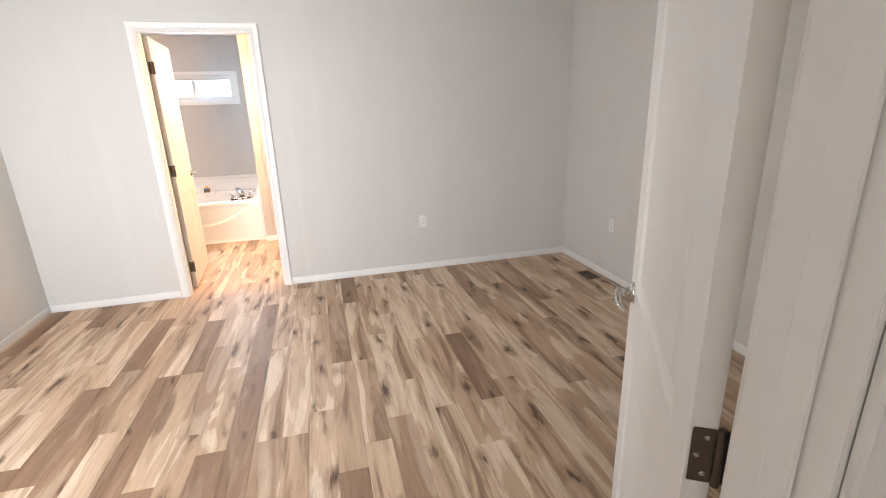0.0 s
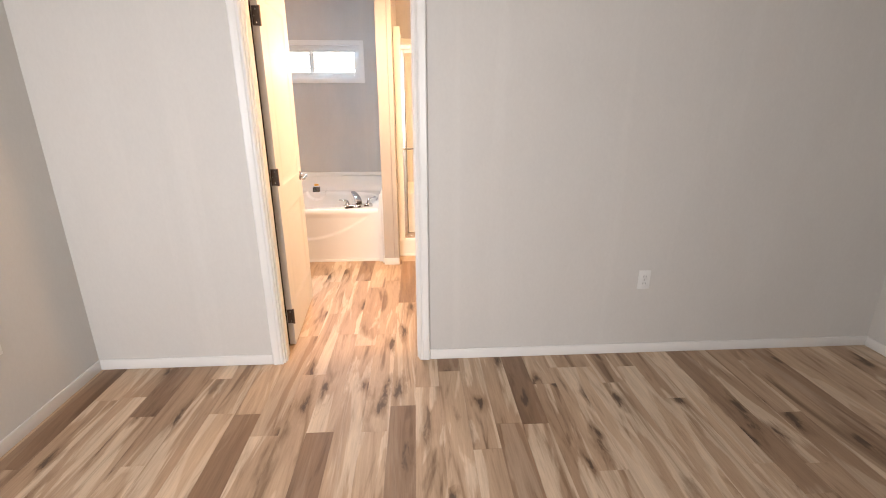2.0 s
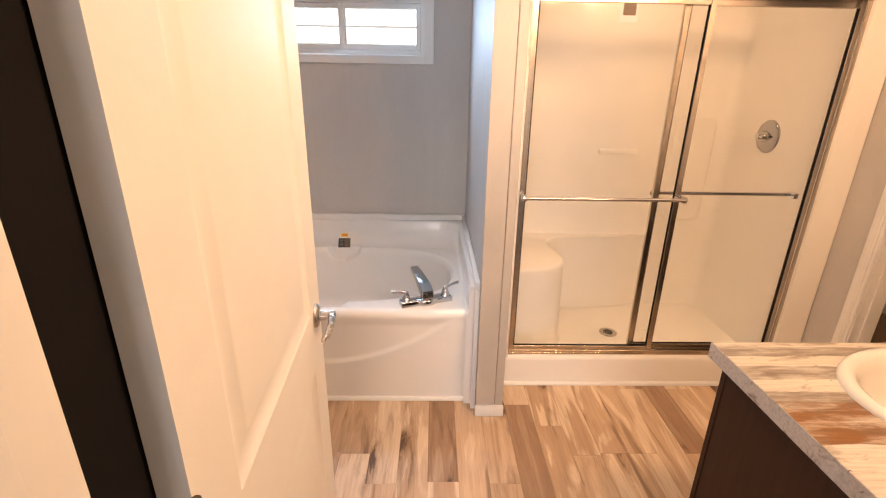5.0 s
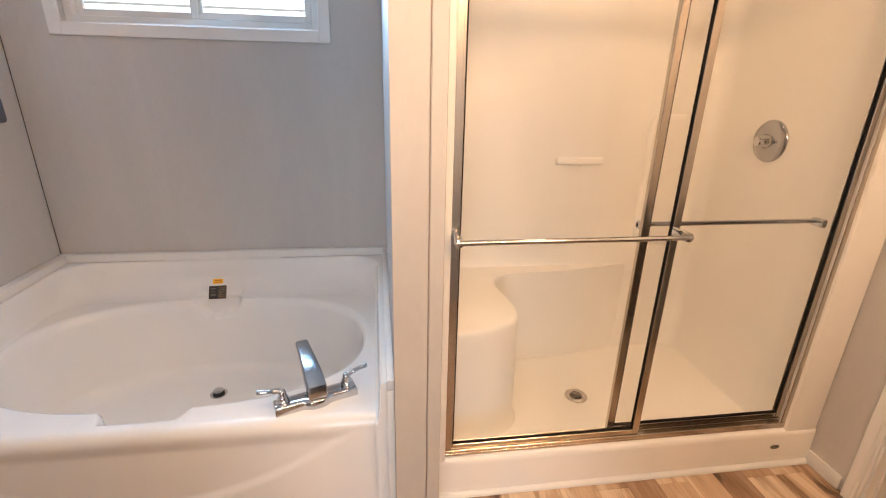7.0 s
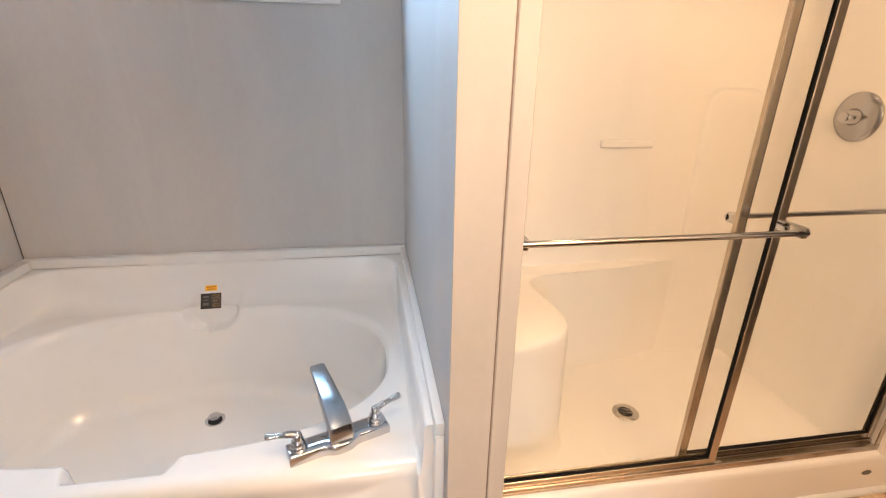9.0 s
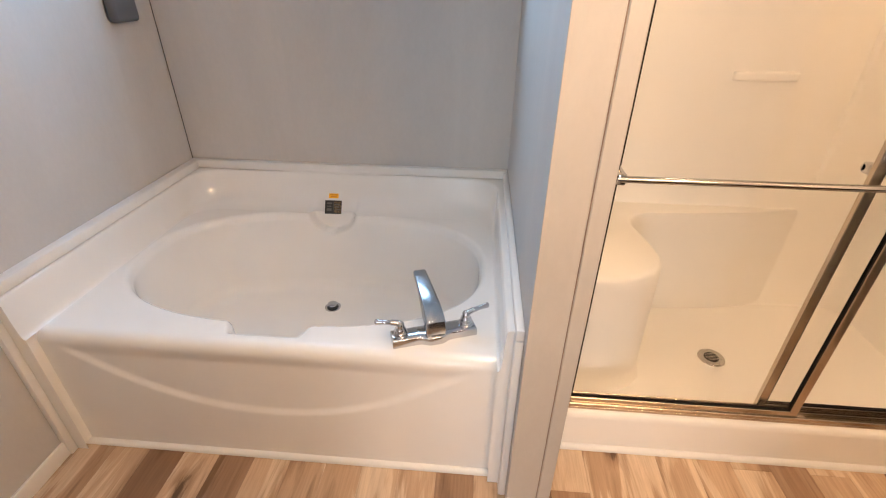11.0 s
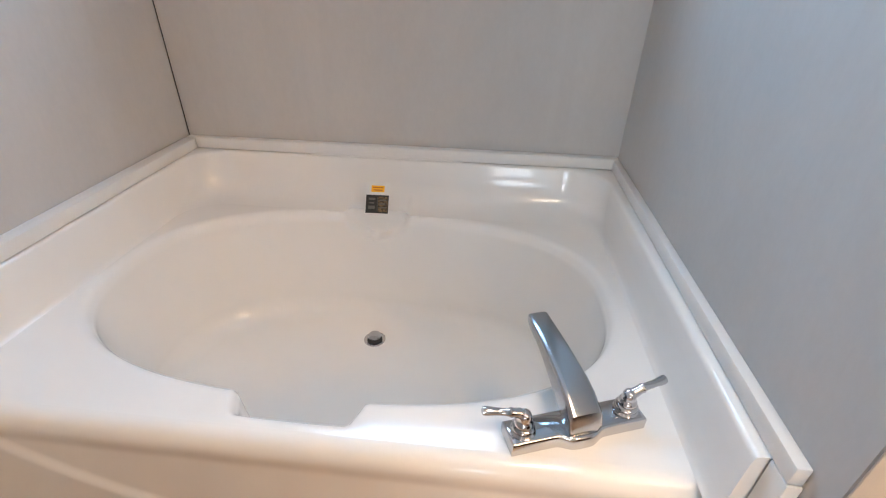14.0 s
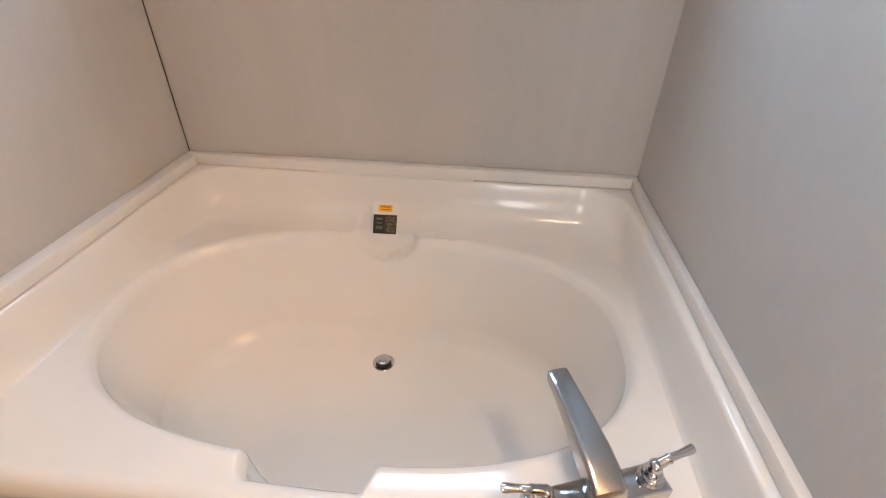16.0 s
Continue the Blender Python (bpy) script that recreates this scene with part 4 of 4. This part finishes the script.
part("grate_bars", boxes(*[(0.561 - math.sqrt(0.027 ** 2 - o * o), 0.561 + math.sqrt(0.027 ** 2 - o * o), 2.308 + o - 0.0012, 2.308 + o + 0.0012, SFLOOR, SFLOOR + 0.0018) for o in (-0.018, -0.009, 0.0, 0.009, 0.018)]), M_NICKEL, sd)
part("maker_badge", lathe([(0, 0.0), (0.5, 0.0), (0.5, 0.06), (0.42, 0.1), (0, 0.1)], 28, pose(1.225, SYF, 0.092, 90) @ Matrix.Diagonal((0.040, 0.020, 0.02, 1))), M_LABELBAR, shower, "small oval badge")
# mixing valve on the east wall
VM = pose(SX1 + 0.006, 2.37, 1.255, 0, -90, 0)
valve = empty("shower_valve", "round chrome shower mixing valve", "shower valve")
valve.matrix_world = VM
fpart("escutcheon", lathe([(0, -0.004), (0.088, -0.004), (0.088, 0.003), (0.084, 0.008), (0.066, 0.014), (0.044, 0.019), (0.030, 0.021), (0, 0.022)], 44), valve, material=M_SATIN)
hv = fpart("handle", lathe([(0, 0.015), (0.030, 0.015), (0.030, 0.024), (0.025, 0.030), (0.022, 0.060), (0.018, 0.066), (0, 0.067)], 32), valve, "chrome lever knob")
fpart("lever", tube([(0, 0, 0.050), (0, -0.012, 0.054), (0, -0.026, 0.056), (0, -0.036, 0.055)], [0.011, 0.010, 0.009, 0.006], 12), hv)

# ---- sliding shower doors ----
doors = empty("shower_door_set", "brushed metal framed sliding glass shower doors", "shower door", (0.56, 1.9, CURB))
HZ0, HZ1 = 1.848, 1.895
JX0, JX1 = -0.150, 1.268
Y0 = SYF + 0.018
part("header_track", boxes((JX0, JX1, Y0 - 0.004, Y0 + 0.058, HZ0, HZ1), (JX0, JX1, Y0 - 0.006, Y0 + 0.06, HZ1 - 0.008, HZ1 - 0.001), bevel=0.003, seg=2), M_FRAME, doors)
part("bottom_track", boxes((JX0, JX1, Y0 - 0.002, Y0 + 0.055, CURB, CURB + 0.012), (JX0, JX1, Y0 - 0.003, Y0 + 0.003, CURB + 0.012, CURB + 0.026), (JX0, JX1, Y0 + 0.024, Y0 + 0.028, CURB + 0.012, CURB + 0.026),
                           (JX0, JX1, Y0 + 0.049, Y0 + 0.055, CURB + 0.012, CURB + 0.024), bevel=0.0015), M_FRAME, doors)
for a, b in ((JX0, JX0 + 0.036), (JX1 - 0.030, JX1)):
    back_x = (a, a + 0.004) if a < 0.5 else (b - 0.004, b)
    part("wall_jamb", boxes((*back_x, Y0, Y0 + 0.054, CURB + 0.026, HZ0), (a, b, Y0 - 0.001, Y0 + 0.003, CURB + 0.026, HZ0), (a, b, Y0 + 0.050, Y0 + 0.054, CURB + 0.026, HZ0), bevel=0.001), M_FRAME, doors)


def glass_panel(x0, x1, y, bar_y, bx0, bx1, w0, w1):
    z0, z1 = CURB + 0.014, HZ0 + 0.004
    fr = part("sliding_panel", boxes((x0, x0 + w0, y - 0.009, y + 0.009, z0, z1), (x1 - w1, x1, y - 0.009, y + 0.009, z0, z1), (x0 + w0, x1 - w1, y - 0.009, y + 0.009, z0, z0 + 0.034), (x0 + w0, x1 - w1, y - 0.009, y + 0.009, z1 - 0.03, z1), bevel=0.0018), M_FRAME, doors)
    g = 0.004
    part("gasket", boxes((x0 + w0, x0 + w0 + g, y - 0.005, y + 0.005, z0 + 0.034, z1 - 0.03), (x1 - w1 - g, x1 - w1, y - 0.005, y + 0.005, z0 + 0.034, z1 - 0.03), (x0 + w0, x1 - w1, y - 0.005, y + 0.005, z0 + 0.034, z0 + 0.034 + g)), M_GASKET_SHADE, fr, "black glazing gasket")
    pane = part("pane", boxes((x0 + w0, x1 - w1, y - 0.0025, y + 0.0025, z0 + 0.034, z1 - 0.03)), M_GLASS, fr, "clear shower glass")
    pane.visible_shadow = False
    zb = 1.024 if bar_y < y else 1.020
    bm = tube([(bx0, bar_y, zb), (bx1, bar_y, zb)], 0.0085, 14)
    for x in (bx0 + 0.010, bx1 - 0.010):
        s = -1 if bar_y < y else 1
        bm_box(bm, x - 0.010, x + 0.010, min(y + s * 0.009, bar_y + s * 0.006), max(y + s * 0.009, bar_y + s * 0.006), zb - 0.014, zb + 0.014, bevel=0.004, seg=2)
    part("towel_bar", bm, M_CHROME, fr, "chrome towel bar across the panel", smooth=40)
    return fr


front = glass_panel(-0.134, 0.622, Y0 + 0.013, Y0 - 0.072, -0.130, 0.612, 0.028, 0.026)
back = glass_panel(0.505, 1.262, Y0 + 0.039, Y0 + 0.090, 0.520, 1.215, 0.026, 0.024)
part("door_label", boxes((0.228, 0.302, Y0 + 0.0085, Y0 + 0.0098, 1.752, 1.835)), M_LABELWHITE, front)
part("label_print", boxes((0.240, 0.292, Y0 + 0.0074, Y0 + 0.0084, 1.777, 1.827)), M_DARKVENT, front)
part("roller_guide", boxes((0.600, 0.650, Y0 + 0.004, Y0 + 0.05, CURB + 0.013, CURB + 0.028), bevel=0.002), M_FRAME, doors)

# ---- vanity ----
VX0, VX1, VY0, VY1, VH = 0.238, 1.36, YD1 + 0.008, 0.832, 0.828
van = empty("vanity_cabinet", "dark espresso vanity cabinet under a worktop", "cabinet", (0.8, 0.45, 0))
for a in (VX0, VX1 - 0.018):
    part("side_panel", boxes((a, a + 0.018, VY0, VY1 - 0.0205, 0.085, VH), bevel=0.0015), M_CAB, van)
part("back_panel", boxes((VX0 + 0.0185, VX1 - 0.0185, VY0, VY0 + 0.012, 0.085, VH)), M_CAB, van)
part("bottom_panel", boxes((VX0 + 0.0185, VX1 - 0.0185, VY0 + 0.0125, VY1 - 0.0205, 0.085, 0.103)), M_CAB, van)
part("toe_kick", boxes((VX0, VX1, VY0, VY1 - 0.075, 0.0, 0.0845), bevel=0.0015), M_CAB, van)
part("face_frame", boxes((VX0 - 0.002, VX0 + 0.04, VY1 - 0.02, VY1, 0.085, VH), (VX1 - 0.04, VX1, VY1 - 0.02, VY1, 0.085, VH), (VX0 + 0.04, VX1 - 0.04, VY1 - 0.02, VY1, VH - 0.05, VH), (VX0 + 0.04, VX1 - 0.04, VY1 - 0.02, VY1, 0.085, 0.13), bevel=0.002), M_CAB, van)
for a in (VX0 + 0.045, (VX0 + VX1) / 2 + 0.005):
    b = a + (VX1 - VX0) / 2 - 0.05
    dr = part("cabinet_door", boxes((a, b, VY1 + 0.001, VY1 + 0.019, 0.135, VH - 0.055), bevel=0.004, seg=2), M_CAB, van)
    part("knob", lathe([(0, 0), (0.006, 0), (0.006, 0.014), (0.014, 0.018), (0.014, 0.024), (0, 0.027)], 18, pose(b - 0.04 if a < 0.5 else a + 0.04, VY1 + 0.018, 0.70, -90)), M_NICKEL, dr, smooth=40)

SKX, SKY, SRX, SRY = 0.665, 0.605, 0.278, 0.222
TOPH = 0.872


def worktop():
    """Slab with an oval hole for the basin."""
    n = 64
    x0, x1, y0, y1 = VX0 - 0.026, VX1 + 0.03, VY0, VY1 + 0.028
    hole = [(SKX + (SRX - 0.03) * math.cos(2 * math.pi * k / n), SKY + (SRY - 0.03) * math.sin(2 * math.pi * k / n)) for k in range(n)]
    rim = []
    for k in range(n):
        c, s = math.cos(2 * math.pi * k / n), math.sin(2 * math.pi * k / n)
        q = min((x1 - SKX) / c if c > 1e-6 else (x0 - SKX) / c if c < -1e-6 else 9, (y1 - SKY) / s if s > 1e-6 else (y0 - SKY) / s if s < -1e-6 else 9)
        rim.append((SKX + c * q, SKY + s * q))
    for cx, cy in ((x0, y0), (x1, y0), (x1, y1), (x0, y1)):
        i = min(range(n), key=lambda k: math.hypot(rim[k][0] - cx, rim[k][1] - cy))
        rim[i] = (cx, cy)
    return loft([[(x, y, TOPH) for x, y in hole], [(x, y, TOPH) for x, y in rim], [(x, y, VH + 0.001) for x, y in rim], [(x, y, VH + 0.001) for x, y in hole], [(x, y, TOPH) for x, y in hole]])


top = thing("worktop", worktop(), M_TOP, "weathered-wood laminate vanity worktop", "worktop", smooth=30)
part("edge_band", boxes((VX0 - 0.0278, VX0 - 0.0262, VY0, VY1 + 0.0296, VH + 0.0015, TOPH - 0.0006)), M_EDGE, top, "greyish laminate edge strip")
part("edge_band", boxes((VX0 - 0.026, VX1 + 0.03, VY1 + 0.0282, VY1 + 0.0296, VH + 0.0015, TOPH - 0.0006)), M_EDGE, top, "greyish laminate edge strip")
thing("backsplash", boxes((VX0 - 0.026, VX1 + 0.03, YD1 + 0.0065, YD1 + 0.026, TOPH + 0.0005, TOPH + 0.10), bevel=0.003), M_TOP, "laminate backsplash strip behind the worktop", "backsplash")


def sink():
    loops = []
    n = 56
    for g, z in ((0.0, TOPH + 0.0005), (0.002, TOPH + 0.008), (0.010, TOPH + 0.014), (0.024, TOPH + 0.015), (0.036, TOPH + 0.008), (0.046, TOPH - 0.02), (0.062, TOPH - 0.07), (0.09, TOPH - 0.115), (0.14, TOPH - 0.135), (0.19, TOPH - 0.138)):
        loops.append([(SKX + (SRX - g) * math.cos(2 * math.pi * k / n), SKY + (SRY - g) * math.sin(2 * math.pi * k / n), z) for k in range(n)])
    return loft(loops, True, False, True)


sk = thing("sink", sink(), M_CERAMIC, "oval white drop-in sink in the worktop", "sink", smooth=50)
part("overflow_hole", lathe([(0, 0), (0.011, 0), (0.011, 0.003), (0, 0.003)], 18, pose(SKX + 0.03, SKY + 0.1695, TOPH - 0.030, 78)), M_RUBBER, sk)

# vanity light over the worktop
LZ = 2.2
vl = empty("vanity_light", "lit three-globe vanity light on the wall", "wall lamp", (0.62, YD1 + 0.02, LZ))
part("back_plate", boxes((0.26, 0.98, YD1 + 0.0065, YD1 + 0.03, LZ - 0.05, LZ + 0.06), bevel=0.006, seg=2), M_NICKEL, vl, smooth=40)
for x in VAN_X:
    part("arm", tube([(x, YD1 + 0.028, LZ), (x, YD1 + 0.085, LZ), (x, YD1 + 0.10, LZ + 0.03)], 0.012, 12), M_NICKEL, vl, smooth=40)
    g = part("globe", lathe([(0.02, -0.10), (0.05, -0.09), (0.058, -0.05), (0.05, -0.01), (0.03, 0.012), (0, 0.016)], 28, pose(x, YD1 + 0.115, LZ + 0.03)), M_BULB, vl, "lit frosted glass shade", smooth=60)
    g.visible_shadow = False

    lamp("vanity_bulb", "POINT", pose(x, YD1 + 0.125, LZ - 0.03), 46, (1.0, 0.635, 0.345), radius=0.11)

# unseen fixture, added as fill to even out the light on the tub
cl = empty("ceiling_fill_light", "added flush-mount dome giving fill light from the bathroom ceiling", "ceiling lamp", (-0.33, 1.10, H))
part("pan", lathe([(0, H - 0.001), (0.165, H - 0.001), (0.165, H - 0.022), (0.15, H - 0.028), (0, H - 0.028)], 40, pose(-0.33, 1.10, 0)), M_NICKEL, cl, smooth=40)
dome = part("dome", lathe([(0.148, H - 0.029), (0.142, H - 0.055), (0.11, H - 0.085), (0.055, H - 0.102), (0, H - 0.106)], 40, pose(-0.33, 1.10, 0)), M_BULB, cl, "glowing frosted dome of the added fill light", smooth=60)
dome.visible_shadow = False
lamp("ceiling_fill", "AREA", look((-0.33, 1.10, H - 0.11), (-0.331, 1.101, 0)), 15, (1.0, 0.77, 0.54), size=(0.24, 0.24), spread=125)

# recessed light over the shower
SLX, SLY = 0.62, 2.24
sl = empty("recessed_light", "lit round recessed light over the shower stall", "ceiling lamp", (SLX, SLY, H))
part("trim_ring", lathe([(0.072, H - 0.0005), (0.098, H - 0.0005), (0.096, H - 0.006), (0.080, H - 0.009), (0.072, H - 0.004)], 40, pose(SLX, SLY, 0)), M_TRIM, sl, smooth=40)
part("lens", lathe([(0, H - 0.002), (0.0715, H - 0.002), (0.0715, H - 0.004), (0, H - 0.005)], 36, pose(SLX, SLY, 0)), M_BULB, sl, "lit frosted lens")
lamp("shower_lamp", "AREA", look((SLX, SLY, H - 0.012), (SLX, SLY + 0.001, 0)), 5.2, (1.0, 0.68, 0.40), size=(0.13, 0.13), spread=150)

# ---- outlets, register, wall bracket ----
def outlet(name, m, label):
    ob = thing(name, boxes((-0.035, 0.035, -0.006, 0.0, -0.057, 0.057), bevel=0.003, seg=2), M_PLASTIC, label, "outlet", smooth=40, group="wall outlets")
    ob.matrix_world = m
    for z in (-0.02, 0.02):
        rec = part("socket", boxes((-0.017, 0.017, -0.0085, -0.005, z - 0.015, z + 0.015), bevel=0.003, seg=2), M_PLASTIC, ob, smooth=40)
        part("slot", boxes((-0.008, -0.006, -0.009, -0.0084, z - 0.004, z + 0.006), (0.006, 0.008, -0.009, -0.0084, z - 0.003, z + 0.005)), M_RUBBER, rec)
    part("screw", lathe([(0, 0.006), (0.003, 0.006), (0.003, 0.007), (0, 0.0075)], 10, pose(0, 0, 0, 90)), M_NICKEL, ob)
    return ob


outlet("wall_outlet", pose(1.266, YD0 - 0.0005, 0.468), "white duplex outlet on the grey wall")
outlet("wall_outlet", pose(XR - 0.0005, -0.81, 0.472, 0, 0, -90), "white duplex outlet on the grey wall")
outlet("wall_outlet", pose(XL + 0.0005, -0.56, 0.465, 0, 0, 90), "white duplex outlet on the grey wall")

reg = empty("floor_register", "dark brown metal floor register in the planks", "floor vent", (2.608, -0.698, 0))
part("frame", boxes((2.545, 2.672, -0.800, -0.786, 0.0005, 0.005), (2.545, 2.672, -0.610, -0.596, 0.0005, 0.005), (2.545, 2.561, -0.786, -0.610, 0.0005, 0.005), (2.656, 2.672, -0.786, -0.610, 0.0005, 0.005), (2.561, 2.656, -0.703, -0.693, 0.0005, 0.005), bevel=0.0015), M_DARKVENT, reg)
part("well", boxes((2.560, 2.657, -0.788, -0.608, 0.0003, 0.0008)), M_RUBBER, reg)
for i in range(8):
    y = -0.776 + 0.0218 * i
    part("louver", boxes((2.561, 2.656, y - 0.002, y + 0.002, 0.001, 0.0035)), M_DARKVENT, reg)

br = empty("wall_bracket", "slate grey bracket on the wall by the tub", "bracket", (XL, 2.6, 1.33))
part("body", boxes((XL + 0.0065, XL + 0.045, 2.52, 2.655, 1.275, 1.375), bevel=0.014, seg=3), M_GREYBOX, br, smooth=40)
part("cap", boxes((XL + 0.0065, XL + 0.038, 2.53, 2.635, 1.3755, 1.45), bevel=0.012, seg=3), M_PLASTIC, br, smooth=40)

# corner seams of the wallboard beside the tub
structure("panel_seam", boxes((TX0 + 0.0006, TX0 + 0.0024, YN - 0.0026, YN - 0.0008, TOPZ + 0.03, H - 0.002)), M_GAP, "dark open seam in the wall corner", "seam")

# ---- outdoors ----
structure("ground", boxes((-120, 120, -120, 120, -0.9, -0.75)), M_GRASS, "dry grass lot around the house", "ground")
structure("backdrop", boxes((-9, 9, 6.6, 6.7, -0.75, 5.0)), M_BACKDROP, "glowing plane for the bright pale siding outside the window", "backdrop")
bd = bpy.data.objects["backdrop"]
# dim bars before the glow, drawn as the shade lines of lap siding
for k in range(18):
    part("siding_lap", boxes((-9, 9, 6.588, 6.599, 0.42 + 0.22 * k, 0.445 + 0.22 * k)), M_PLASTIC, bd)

# ---- planks ----
PW, PGAP = 0.125, 0.0003
cache = {}
rnd = random.Random(11)


def plank_mesh(width, length):
    key = (round(width, 3), round(length, 2))
    if key not in cache:
        bm = bmesh.new()
        bm_box(bm, -width / 2 + PGAP, width / 2 - PGAP, -length / 2 + PGAP, length / 2 - PGAP, -0.0035, 0.0, bevel=0.0004)
        cache[key] = finish("plank", bm, M_PLANK)
    return cache[key]


def lay(x_from, x_to, y_from, y_to):
    k0 = math.floor((x_from + 0.418) / PW)
    k = k0
    while -0.418 + k * PW < x_to - 0.005:
        a, b = max(-0.418 + k * PW, x_from), min(-0.418 + (k + 1) * PW, x_to)
        k += 1
        if b - a < 0.01:
            continue
        y = y_from - rnd.choice((0.1, 0.25, 0.4, 0.55, 0.7, 0.85))
        while y < y_to - 0.02:
            length = rnd.choice((0.76, 0.92, 0.92, 1.22))
            lo, hi = max(y, y_from), min(y + length, y_to)
            y += length
            if hi - lo < 0.03:
                continue
            hi = lo + round(hi - lo, 2)
            ob = new("plank", plank_mesh(b - a, hi - lo))
            ob.location = ((a + b) / 2, (lo + hi) / 2, 0)
            ob.parent = floor


SPLIT = -0.418 + 14 * PW
lay(XL, SPLIT, YS, 1.90)
lay(SPLIT, XR, YS, YD0)
lay(SPLIT, BXR + 1.3, 0.6, 1.9)
lay(EL - 0.8, ER + 0.7, -5.0, YS)
